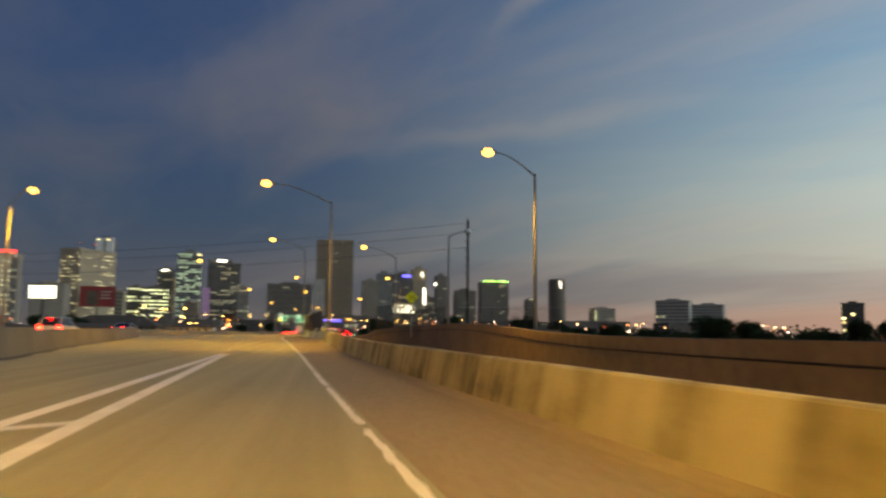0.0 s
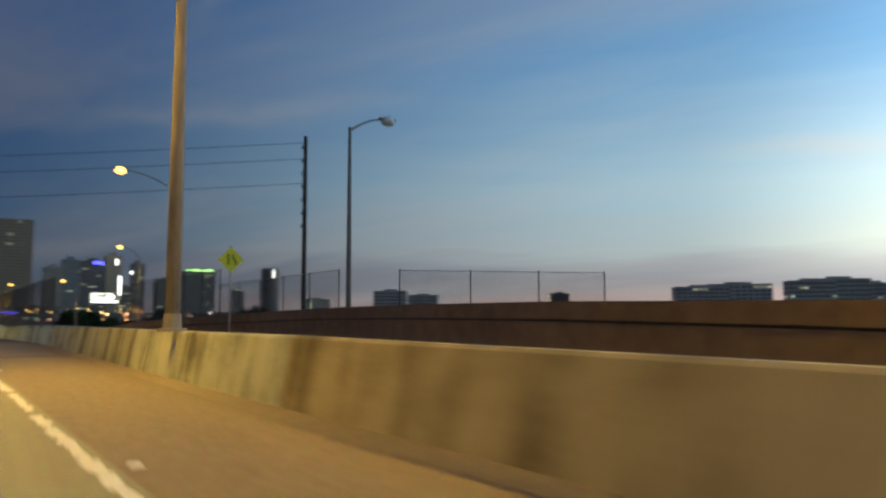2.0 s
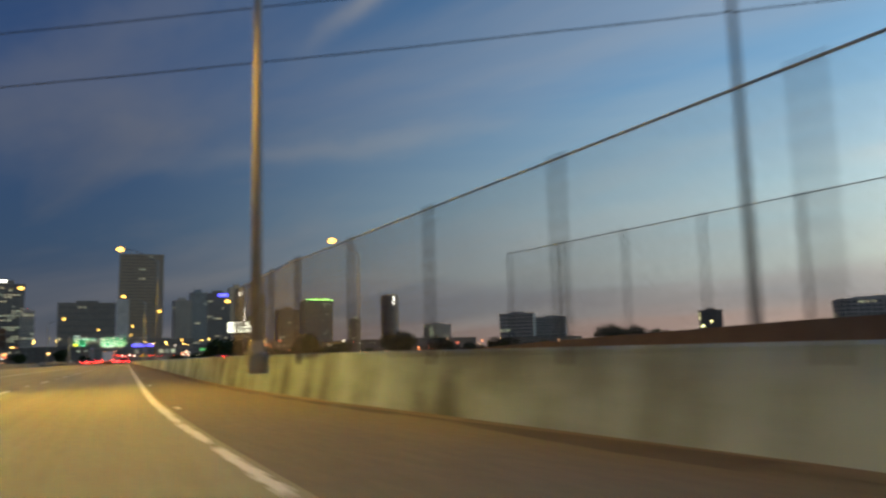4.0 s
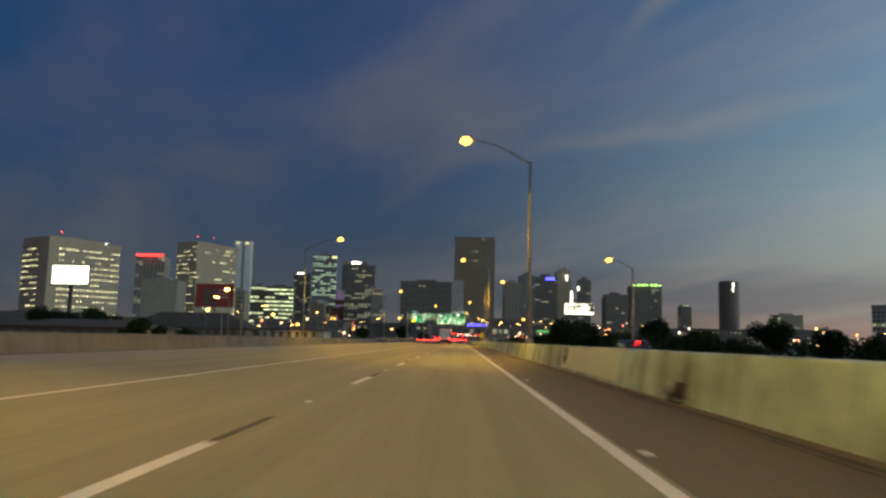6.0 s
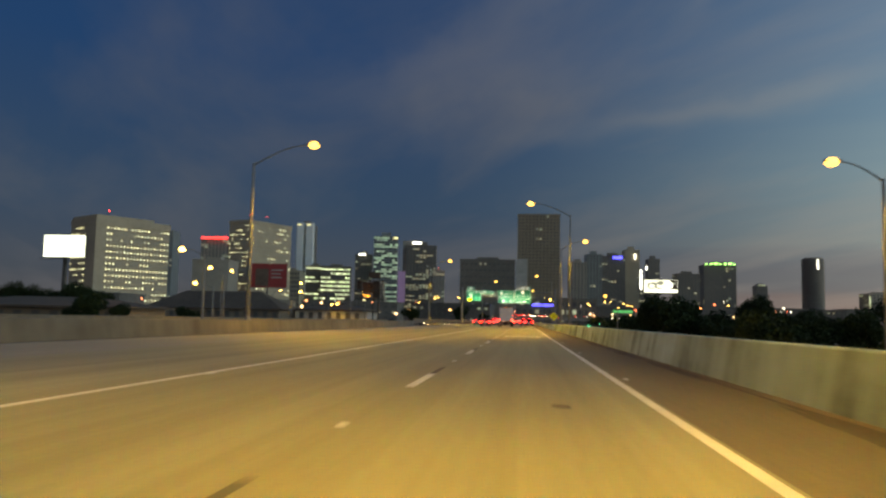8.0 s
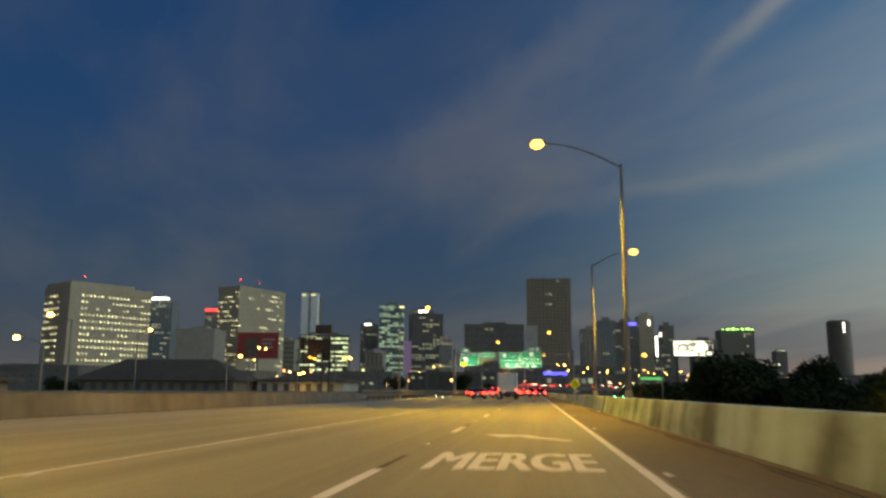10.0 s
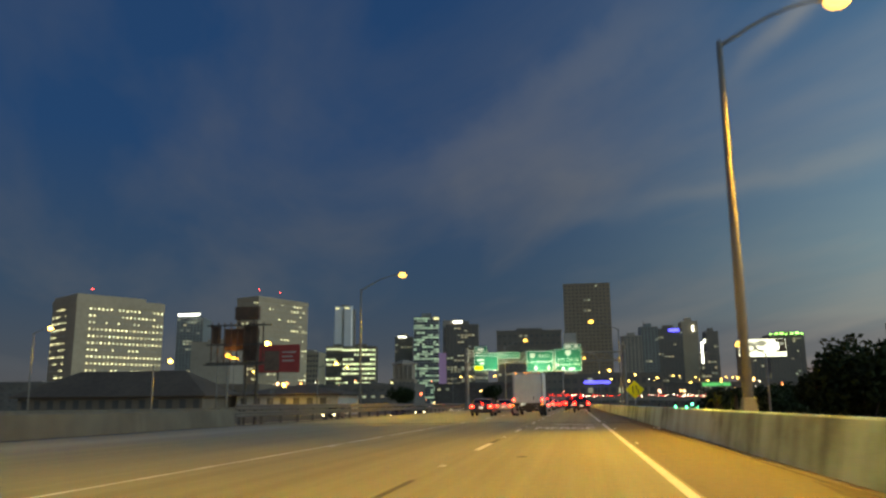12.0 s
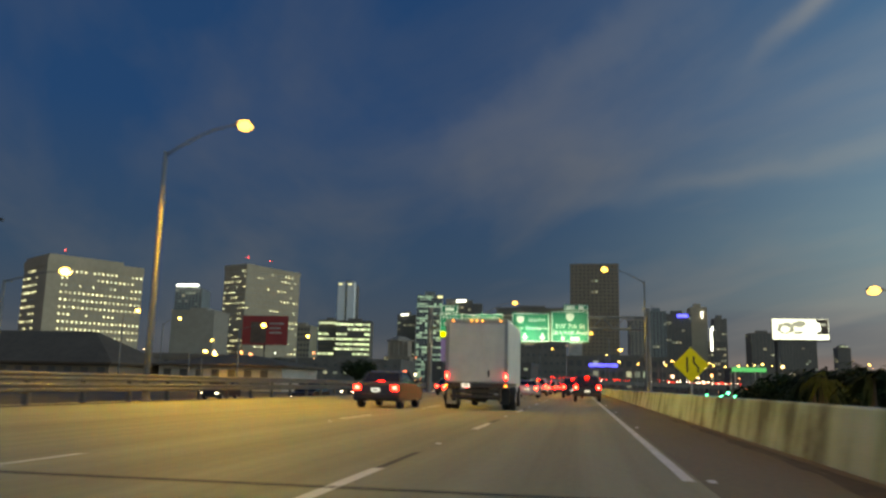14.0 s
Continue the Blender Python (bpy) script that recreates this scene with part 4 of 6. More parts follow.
# ---------------------------------------------------------------- buildings of the skyline
def office(name, label, corner, angle, wr, wl, top, wall, rows, cr, cl, lit, share, pane=PANE, blank=0.0, win=(0.62, 0.55), low=4.0, group="downtown skyline", z0=-2.0, parapet=1.2, share_left=None, band=False, left_from=0.0, penthouse=True, even=False):
    """A block seen on its corner: a face of width wr running from the corner at the angle, and a face of width wl to its left."""
    rnd = random.Random(name + str(corner))
    a = radians(angle)
    u, v = Vector((math.cos(a), math.sin(a), 0)), Vector((-math.sin(a), math.cos(a), 0))
    c = Vector((*corner, 0))
    b = thing(name, label, "building", group=group)

    def block(g, s0, s1, t0, t1, za, zb):
        p = [c + u * s + v * t for s, t in ((s0, t0), (s1, t0), (s1, t1), (s0, t1))]
        g.add([(q.x, q.y, z) for z in (za, zb) for q in p], [(0, 3, 2, 1), (4, 5, 6, 7), (0, 1, 5, 4), (1, 2, 6, 5), (2, 3, 7, 6), (3, 0, 4, 7)])

    g = Geo()
    block(g, 0, wr, 0, wl, z0, top)
    part("wall", g, wall, b)
    g = Geo()
    block(g, -0.3, wr + 0.3, -0.3, wl + 0.3, top, top + parapet)
    if penthouse:
        block(g, wr * 0.3, wr * 0.7, wl * 0.3, wl * 0.7, top + parapet, top + parapet + 0.05 * (top - z0))
    part("roof_parapet", g, wall, b)
    dark, lite = Geo(), Geo()
    fh = (top - z0 - low) / rows
    for face, width, cols, sh in ((0, wr, cr, share), (1, wl, cl, share if share_left is None else share_left)):
        if not cols:
            continue
        start = width * blank if face == 0 else 0.0
        cw = (width - start) / cols
        for r in range(rows):
            zc = z0 + low + (r + 0.5) * fh
            row_on = rnd.random()
            k = 0
            if face == 1:
                k = int(cols * left_from)
            while k < cols:
                run = rnd.choice((1, 1, 2, 3)) if even else rnd.choice((2, 4, 6)) if band else rnd.choice((1, 1, 2, 3))
                on = rnd.random() < sh * ((1.2 if row_on < 0.55 else 0.7) if even else 1.6 if row_on < 0.45 else 0.65)
                for _ in range(min(run, cols - k)):
                    sc = start + (k + 0.5) * cw
                    hw, hh = cw * win[0] / 2, fh * win[1] / 2
                    ends = []
                    for off in (0.0, -0.18):
                        for q, z in ((sc - hw, zc - hh), (sc + hw, zc - hh), (sc + hw, zc + hh), (sc - hw, zc + hh)):
                            p = c + u * q + v * off if face == 0 else c + v * q + u * off
                            ends.append((p.x, p.y, z))
                    (lite if on else dark).add(ends, [(4, 5, 6, 7), (0, 1, 5, 4), (1, 2, 6, 5), (2, 3, 7, 6), (3, 0, 4, 7)])
                    k += 1
    if dark.v:
        part("unlit_glazing", dark, pane, b, "unlit window panes", kind="stuff")
    if lite.v:
        part("lit_glazing", lite, lit, b, "windows with lights on", kind="stuff")
    b["u"], b["c"] = (u.x, u.y), (c.x, c.y)
    return b


def crown(b, x0, x1, y, z0, z1, mat, name="roof_sign", label="glowing strip along the roof"):
    part(name, Geo().box(x0, x1, y - 0.6, y, z0, z1), mat, b, label)


def beacon(b, x, y, z):
    g = Geo().tube([(x, y, z - 3), (x, y, z)], [0.12, 0.08], 6)
    mast = part("beacon_mast", g, DARKSTEEL, b)
    part("beacon", Geo().blob((x, y, z + 0.5), (0.36, 0.36, 0.4), 8, 6), REDBEACON, mast, "red warning light")


WHITE_WALL = grainy("white_cladding", (0.375, 0.30, 0.205), (0.50, 0.41, 0.285), 0.4, 0.03, 0.8)
GREY_WALL = grainy("grey_cladding", (0.28, 0.245, 0.195), (0.39, 0.345, 0.28), 0.3, 0.02, 0.75)
BROWN_WALL = grainy("brown_cladding", (0.165, 0.13, 0.098), (0.25, 0.205, 0.155), 0.25, 0.015, 0.7)
TOWER_WALL = grainy("tan_brown_cladding", (0.235, 0.18, 0.118), (0.335, 0.262, 0.18), 0.25, 0.015, 0.7)
BLUE_WALL = grainy("blue_glass_cladding", (0.15, 0.17, 0.165), (0.25, 0.28, 0.27), 0.25, 0.02, 0.35)
DARK_WALL = grainy("dark_cladding", (0.12, 0.105, 0.086), (0.195, 0.172, 0.142), 0.3, 0.02, 0.6)
LOW_GREY = grainy("dull_grey_render", (0.13, 0.115, 0.10), (0.21, 0.19, 0.165), 0.4, 0.05, 0.9)
LOW_DARK = grainy("dull_dark_render", (0.08, 0.072, 0.065), (0.14, 0.125, 0.11), 0.4, 0.05, 0.9)
PALE_SLAB = grainy("pale_slab_concrete", (0.74, 0.75, 0.70), (0.86, 0.87, 0.82), 0.3, 0.02, 0.8)
TAN_WALL = grainy("tan_stone", (0.28, 0.22, 0.16), (0.42, 0.33, 0.25), 0.4, 0.03, 0.85)

b = office("office_block", "broad white office block with rows of lit windows", (-293.9, 693.6), 56.5, 56, 36, 62.0, WHITE_WALL, 14, 19, 11, OFFICE_SPOT, 0.92, pane=PANE_GREY, blank=0.13, win=(0.33, 0.25), low=6, parapet=4.6, share_left=0.75, left_from=0.45, penthouse=False, even=True)
part("roof_step", Geo().turned((-293.9 + math.cos(radians(56.5)) * 22 - math.sin(radians(56.5)) * 18, 693.6 + math.sin(radians(56.5)) * 22 + math.cos(radians(56.5)) * 18, 67.0), (21.5, 17.5, 1.6), (math.cos(radians(56.5)), math.sin(radians(56.5)), 0), (-math.sin(radians(56.5)), math.cos(radians(56.5)), 0)), WHITE_WALL, b)
beacon(b, -290, 702, 71.5)
b = office("red_crowned_tower", "distant dark tower with a red glowing crown", (-994, 2500), 6, 88, 60, 232, GREY_WALL, 34, 8, 6, OFFICE_DIM, 0.12)
crown(b, -992, -908, 2497, 234, 240, CROWNRED)
b = office("white_crowned_tower", "distant glass tower with a white lit crown", (-712, 1595), 10, 48, 50, 158, BLUE_WALL, 32, 8, 6, OFFICE_DIM, 0.15)
crown(b, -709, -667, 1593, 162, 166, CROWNWHITE)
b = office("grid_block", "tall pale block with small square lit windows", (-228.4, 813.0), 66.6, 53, 22.5, 77.7, WHITE_WALL, 20, 16, 9, OFFICE_SPOT, 0.20, pane=PANE_GREY, win=(0.30, 0.26), share_left=0.55, low=5, parapet=3.0, penthouse=False, even=True)
beacon(b, -229, 815, 85)
beacon(b, -222, 838, 86)
b = office("twin_slab_tower", "distant pale tower of two tall slabs", (-615, 2240), 8, 50, 40, 246, DARK_WALL, 30, 6, 4, OFFICE_DIM, 0.08)
for x0, x1 in ((-611, -593), (-586, -567)):
    part("slab", Geo().box(x0, x1, 2228, 2244, 60, 253), PALE_SLAB, b, "pale upright slab")
    part("slab_light", Geo().box(x0 + 2, x1 - 6, 2227.5, 2227.9, 246, 249), OFFICE_WARM, b, "small lights at the top")
b = office("banded_office", "office block with bright green-white lit floors", (-189.4, 900), 10, 27, 30, 47.5, DARK_WALL, 12, 12, 8, OFFICE_COOL, 0.55, win=(0.8, 0.38), low=3, band=True)
b = office("banded_office_wing", "dark wing of the lit office block", (-205.5, 905), 6, 15.0, 26, 48.0, DARK_WALL, 12, 7, 6, OFFICE_COOL, 0.30, win=(0.85, 0.38), low=3, band=True)
crown(b, -205, -191, 905, 46, 47.6, OFFICE_COOL)
b = office("low_grey_office", "low plain grey office block", (-222, 880), 4, 18, 22, 42, GREY_WALL, 10, 7, 4, OFFICE_DIM, 0.12)
b = office("small_dark_tower", "distant dark tower with a pale lit rim", (-421, 2100), 8, 42, 36, 158, DARK_WALL, 30, 6, 5, OFFICE_DIM, 0.12)
crown(b, -412, -394, 2098, 157, 160, CROWNWHITE)
b = office("green_glass_tower", "glass tower with green-lit upper floors", (-366, 2055), 8, 58, 46, 199, BLUE_WALL, 36, 9, 7, OFFICE_TEAL, 0.42, pane=PANE_BLUE, win=(0.8, 0.6))
crown(b, -338, -308, 2062, 194, 199, OFFICE_WARM)
b = office("grey_stepped_tower", "dark grey tower with a white lit sign on its step", (-237, 1730), 6, 61, 44, 147, DARK_WALL, 34, 9, 6, OFFICE_DIM, 0.22)
part("upper_step", Geo().box(-246, -206, 1748, 1790, -2, 158), GREY_WALL, b)
crown(b, -226, -208, 1745, 152, 156, CROWNWHITE)
part("purple_fin", Geo().box(-254, -238, 1744, 1750, 34, 96), PURPLE, b, "purple-lit corner")
b = office("side_tower", "dark tower beside the stepped one", (-172, 1650), 8, 22, 30, 92, GREY_WALL, 22, 4, 4, OFFICE_DIM, 0.05)
beacon(b, -160, 1645, 96)
b = office("wide_dark_block", "wide dark block with few lit windows", (-48.5, 770), 2, 41, 40, 45.6, DARK_WALL, 9, 12, 4, OFFICE_DIM, 0.06, win=(0.5, 0.3))
b = office("main_tower", "tall plain brown tower standing alone", (-10.2, 1233), 0, 56, 46, 143.2, TOWER_WALL, 33, 12, 6, OFFICE_DIM, 0.008, pane=PANE_BROWN, win=(0.5, 0.4), penthouse=False)
part("front_slab", Geo().box(-11.5, 3.2, 1190, 1210, -2, 80.5), STUCCO, b, "pale lower slab")
b = office("mid_block", "grey block among the towers", (74.9, 1500), 4, 28, 32, 100, GREY_WALL, 24, 5, 5, OFFICE_DIM, 0.05)
b = office("mid_glass_block", "dark glass block with a few lights", (103, 1520), 2, 26, 34, 115, BLUE_WALL, 27, 5, 5, OFFICE_DIM, 0.05)
part("antenna", Geo().tube([(108, 1525, 115), (108, 1525, 126)], [0.5, 0.2], 6), DARKSTEEL, b)
b = office("blue_topped_block", "dark block with a blue light along its top", (150.4, 1750), 2, 46, 40, 132, DARK_WALL, 30, 8, 6, OFFICE_DIM, 0.05)
crown(b, 172, 190, 1748, 127, 132, NEONBLUE)
b = office("pale_slab", "tall pale slab at the end of the group", (199.5, 1790), 0, 30, 40, 148, WHITE_WALL, 32, 0, 0, OFFICE_DIM, 0.0)
crown(b, 219, 221.5, 1788, 130, 141, CROWNWHITE)
b = office("small_tower", "distant stepped dark tower", (340, 2400), 6, 32, 32, 180, DARK_WALL, 30, 5, 4, OFFICE_DIM, 0.05)
crown(b, 333, 337, 2396, 150, 160, CROWNWHITE)
b = office("light_strip_building", "dark block with a tall white light strip", (188, 1500), 0, 22, 26, 70, DARK_WALL, 16, 5, 4, OFFICE_DIM, 0.2)
crown(b, 188.5, 191.2, 1499.0, 57, 89, CROWNWHITE)
b = office("square_block", "dark square office block", (286, 1700), 4, 43, 36, 96, DARK_WALL, 20, 7, 5, OFFICE_DIM, 0.05)
b = office("green_crowned_block", "dark apartment block with green lights on its roof", (395, 1970), 2, 70, 46, 134, DARK_WALL, 26, 12, 6, OFFICE_DIM, 0.05)
for i in range(7):
    crown(b, 397 + i * 10, 402 + i * 10 + (i % 3), 1967, 135, 136.8 + (i % 3), CROWNGREEN, "green_light")
b = office("domed_block", "small dark tower with a rounded lit top", (571, 2200), 0, 28, 30, 100, DARK_WALL, 18, 5, 4, OFFICE_DIM, 0.08)
part("rounded_top", Geo().blob((585, 2214, 100), (13, 13, 8), 14, 8), DARK_WALL, b, smooth=True)
crown(b, 577, 593, 2198, 102, 103.6, OFFICE_COOL)
b = thing("round_tower", "dark round apartment tower with a bright vertical light", "building", group="downtown skyline")
part("drum", Geo().tube([(385.5, 1284, -2), (385.5, 1284, 92)], [14, 14], 28), DARK_WALL, b)
part("roof_ring", Geo().tube([(385.5, 1284, 92), (385.5, 1284, 94)], [12, 12], 28), GREY_WALL, b)
part("light_fin", Geo().box(386.5, 387.6, 1269.2, 1270.2, 78, 91), CROWNWHITE, b, "white light strip")
rnd = random.Random(5)
for r in range(26):
    g = Geo().tube([(385.5, 1284, 3.2 + r * 3.4), (385.5, 1284, 3.5 + r * 3.4)], [14.5, 14.5], 28)
    part("balcony_ring", g, GREY_WALL, b)
b = office("edge_block", "apartment block with pale walls and lit corner", (422, 1200), 6, 34, 24, 43, GREY_WALL, 14, 8, 5, OFFICE_DIM, 0.15)
crown(b, 421.5, 423, 1199, 12, 40, OFFICE_COOL)
b = office("cupola_building", "old stone building with a warm-lit columned tower", (-149.3, 900), 4, 20, 20, 20, TAN_WALL, 4, 6, 4, OFFICE_WARM, 0.15)
part("tower_stage", Geo().box(-147, -131.5, 903, 917, 20, 33), TAN_WALL, b)
for i in range(5):
    part("column", Geo().tube([(-146.5 + i * 3.7, 902, 22), (-146.5 + i * 3.7, 902, 32)], [0.7, 0.6], 10), TAN_WALL, b)
part("stage_roof", Geo().tube([(-139.2, 910, 33), (-139.2, 910, 34), (-139.2, 910, 37)], [11, 11, 3], 4), TAN_WALL, b)
# long low blocks along the horizon on the afterglow side
for nm, x, y, w, h, lab in (("horizon_block", 388, 900, 45, 42, "long dark apartment block against the afterglow"), ("horizon_block", 436, 905, 42, 38, "long dark apartment block against the afterglow"),
                            ("horizon_block", 582, 612, 60, 38, "long dark apartment block against the afterglow"), ("horizon_block", 632, 616, 74, 42, "long dark apartment block with roof plant"),
                            ("horizon_block", 806, 650, 62, 52, "long dark apartment block against the afterglow"), ("horizon_block", 858, 655, 78, 56, "long dark apartment block with roof plant"),
                            ("horizon_block", 973, 652, 22, 54, "small dark block against the afterglow"), ("horizon_block", 1040, 640, 60, 50, "long dark apartment block against the afterglow"),
                            ("horizon_block", 1150, 600, 80, 52, "long dark apartment block against the afterglow")):
    office(nm, lab, (x + 4, y + 5), -35, w * 0.85, 24, h, STUCCO, 10, 10, 4, OFFICE_DIM, 0.05, group="blocks on the horizon")
b = office("lit_corner_block", "small dark block with lit yellow corner windows", (408, 588), -35, 16, 14, 27, DARK_WALL, 8, 5, 4, OFFICE_WARM, 0.3, group="blocks on the horizon")
# low buildings in front of the towers
LOW_WALLS = {STUCCO: BROWN_WALL, GREY_WALL: LOW_GREY, DARK_WALL: LOW_DARK, TAN_WALL: BROWN_WALL}
for x, y, w, dp, h, wall, sh, lab in ((-180, 560, 60, 26, 13, TAN_WALL, 0.15, "low pale building with a flat roof"), (-120, 600, 52, 30, 14, GREY_WALL, 0.2, "low grey building with a flat roof"), (-66, 640, 46, 30, 15, DARK_WALL, 0.25, "low dark building with a flat roof"),
                                      (-262, 560, 60, 26, 16, GREY_WALL, 0.1, "low grey building with a flat roof"), (20, 760, 60, 30, 18, DARK_WALL, 0.3, "low dark building with a flat roof"), (90, 800, 70, 30, 20, GREY_WALL, 0.25, "low grey building with a flat roof"),
                                      (170, 820, 80, 30, 22, DARK_WALL, 0.2, "low dark building with a flat roof"), (262, 860, 80, 30, 25, GREY_WALL, 0.15, "low grey building with a flat roof"), (-340, 600, 60, 30, 18, STUCCO, 0.05, "low pale building with a flat roof"),
                                      (-450, 640, 90, 30, 16, GREY_WALL, 0.1, "low grey building with a flat roof"), (360, 800, 80, 30, 22, DARK_WALL, 0.1, "low dark building with a flat roof")):
    office("low_building", lab, (x, y), random.Random(x).uniform(-4, 8), w, dp, h * 0.62, LOW_WALLS[wall], max(2, int(h / 4)), int(w / 4), 4, OFFICE_DIM, sh * 0.5, win=(0.36, 0.3), group="low buildings before the towers", low=2)
b = office("green_hall", "pale plain warehouse building", (-253, 760), 3, 28, 24, 42, GREY_WALL, 3, 0, 0, OFFICE_DIM, 0.0, group="low buildings before the towers")


# hip-roofed halls past the frontage road
def hip_hall(x0, x1, y0, y1, eave, ridge, wall, label):
    h = thing("hip_roof_hall", label, "building", group="halls beside the motorway")
    part("wall", Geo().box(x0, x1, y0, y1, -1.2, eave), wall, h)
    o, m, d = 1.2, (y0 + y1) / 2, (y1 - y0) / 2
    g = Geo().add([(x0 - o, y0 - o, eave), (x1 + o, y0 - o, eave), (x1 + o, y1 + o, eave), (x0 - o, y1 + o, eave), (x0 + d, m, ridge), (x1 - d, m, ridge), (x0 - o, y0 - o, eave - 0.3), (x1 + o, y0 - o, eave - 0.3), (x1 + o, y1 + o, eave - 0.3), (x0 - o, y1 + o, eave - 0.3)],
                  [(0, 1, 5, 4), (1, 2, 5), (2, 3, 4, 5), (3, 0, 4), (0, 6, 7, 1), (1, 7, 8, 2), (2, 8, 9, 3), (3, 9, 6, 0), (6, 9, 8, 7)])
    part("hip_roof", g, ROOFDARK, h, "dark hipped roof")
    for k in range(int((x1 - x0) / 3)):
        part("window", Geo().box(x0 + 1 + k * 3, x0 + 2.4 + k * 3, y0 - 0.06, y0 + 0.1, 0.6, eave - 0.8), PANE, h)
    return h


hip_hall(-117, -75, 420, 437, 3.2, 8.7, BROWN_WALL, "dark hall with a big hipped roof")
hip_hall(-73, -50, 432, 450, 3.4, 5.4, STUCCO, "low white building with a dark roof")
hip_hall(-150, -112, 350, 372, 2.2, 4.2, STUCCO, "low hall with a dark hipped roof")
hip_hall(-92, -62, 300, 316, 2.0, 3.5, BROWN_WALL, "low hall with a dark hipped roof")


# ---------------------------------------------------------------- billboards
def billboard(x0, x1, y, z0, z1, face, label, base, post_x=None, lamps=True, thick=0.7):
    b = thing("billboard", label, "billboard")
    px = (x0 + x1) / 2 if post_x is None else post_x
    part("monopole", Geo().tube([(px, y + thick, base), (px, y + thick, (z0 + z1) / 2)], [0.6, 0.5], 16), DARKSTEEL, b, smooth=True)
    part("frame", Geo().box(x0 - 0.08, x1 + 0.08, y, y + thick, z0 - 0.08, z1 + 0.08), DARKSTEEL, b, bevel=0.05)
    panel = part("poster", Geo().box(x0, x1, y - 0.08, y - 0.005, z0, z1), face, b)
    part("catwalk", Geo().box(x0, x1, y - 1.3, y - 0.1, z0 - 0.55, z0 - 0.45), DARKSTEEL, b)
    if lamps:
        n = max(2, int((x1 - x0) / 3.5))
        for k in range(n):
            lx = x0 + (k + 0.5) * (x1 - x0) / n
            part("flood_lamp", Geo().box(lx - 0.3, lx + 0.3, y - 1.7, y - 1.3, z0 - 0.5, z0 - 0.3), DARKSTEEL, b)
    return b, panel


b, p = billboard(-110.7, -100.7, 355.4, 13.6, 18.6, BOARDWHITE, "brightly lit white digital billboard on a steel pole", -1.0, lamps=False)
b, p = billboard(-223, -191, 800, 24, 43.2, SIGNRED, "large red billboard on posts, not lit", -2.0)
part("poster_figure", Geo().box(-217, -206, 799.86, 799.91, 25, 39), POSTER_DARK, b, "dark shape on the red poster")
for i, (w0, w1, z) in enumerate(((-204, -194, 37.5), (-204, -196, 34.5), (-204, -195, 31.5))):
    part("poster_bar", Geo().box(w0, w1, 799.86, 799.91, z, z + 1.0), STUCCO, b, "pale bar of writing")
b, p = billboard(48.2, 61.5, 512, 13.9, 19.0, BOARDGREY, "lit billboard with grey shapes on a steel pole", -5.0, post_x=49.2, lamps=False)
def smudge(cx, cz, rx, rz, seed, mat, depth, label):
    """A flat printed shape with an uneven outline."""
    rs = random.Random(seed)
    ring = []
    for k in range(18):
        a, m = 2 * math.pi * k / 18, rs.uniform(0.78, 1.08)
        ring.append((cx + rx * m * math.cos(a), cz + rz * m * math.sin(a)))
    part("poster_shape", Geo().prism(ring, 511.90 - depth, 511.912 - depth), mat, b, label)


smudge(51.4, 16.7, 2.2, 1.6, 3, BOARDSHADE, 0.0, "grey shape on the poster")
smudge(51.3, 16.4, 1.2, 0.9, 8, BOARDGREY, 0.02, "pale middle of the grey shape")
smudge(54.6, 17.7, 1.7, 0.9, 5, BOARDSHADE, 0.0, "grey shape on the poster")
smudge(54.3, 15.6, 1.3, 0.4, 6, BOARDSHADE, 0.02, "thin grey shape on the poster")
part("poster_panel", Geo().box(58.6, 61.4, 511.88, 511.905, 15.2, 18.9), POSTER_DARK, b, "dark end of the poster")
smudge(58.2, 16.9, 1.5, 1.5, 11, BOARDWHITE, 0.04, "white round shape on the poster")
smudge(60.2, 17.6, 0.8, 0.5, 12, BOARDSHADE, 0.04, "grey shape on the poster")
part("poster_bar", Geo().box(48.3, 61.3, 511.86, 511.90, 14.0, 14.8), BOARDWHITE, b, "white bar along the bottom")
# seen from behind, with a lamp glowing inside the steelwork
b = thing("billboard", "rusty billboard frame seen from behind with orange lamps inside", "billboard", pose(0.6, 0, 0))
part("monopole", Geo().tube([(-30.1, 336, -1), (-30.1, 336, 8)], [0.12, 0.11], 14), DARKSTEEL, b)
part("monopole", Geo().tube([(-29.1, 336.2, -1), (-29.1, 336.2, 8)], [0.17, 0.15], 12), DARKSTEEL, b)
RUST = grainy("rusty_steel", (0.05, 0.032, 0.024), (0.15, 0.085, 0.055), 6, 0.8, 0.85)
part("side_panel", Geo().box(-30.0, -28.7, 335.2, 335.28, 5.0, 8.15), RUST, b)
part("side_panel", Geo().box(-33.15, -32.3, 335.2, 335.28, 6.6, 8.15), RUST, b)
part("back_panel", Geo().box(-32.25, -30.05, 336.0, 336.08, 6.0, 8.0), RUST, b)
part("top_extension", Geo().box(-31.0, -28.72, 335.2, 335.7, 8.78, 9.95), RUST, b, bevel=0.03)
for x in (-30.6, -29.2):
    part("extension_post", Geo().box(x - 0.05, x + 0.05, 335.3, 335.4, 8.2, 8.8), RUST, b)
for k in range(9):
    part("upright", Geo().box(-33.15 + k * 0.62, -33.07 + k * 0.62, 335.05, 335.18, 4.7, 8.5), RUST, b)
for z in (4.75, 6.4, 8.15):
    part("stringer", Geo().box(-33.5, -27.3 if z > 8 else -27.9, 334.9, 335.04, z, z + 0.13), DARKSTEEL, b)
part("catwalk", Geo().box(-33.4, -27.9, 334.2, 334.9, 4.6, 4.68), DARKSTEEL, b)
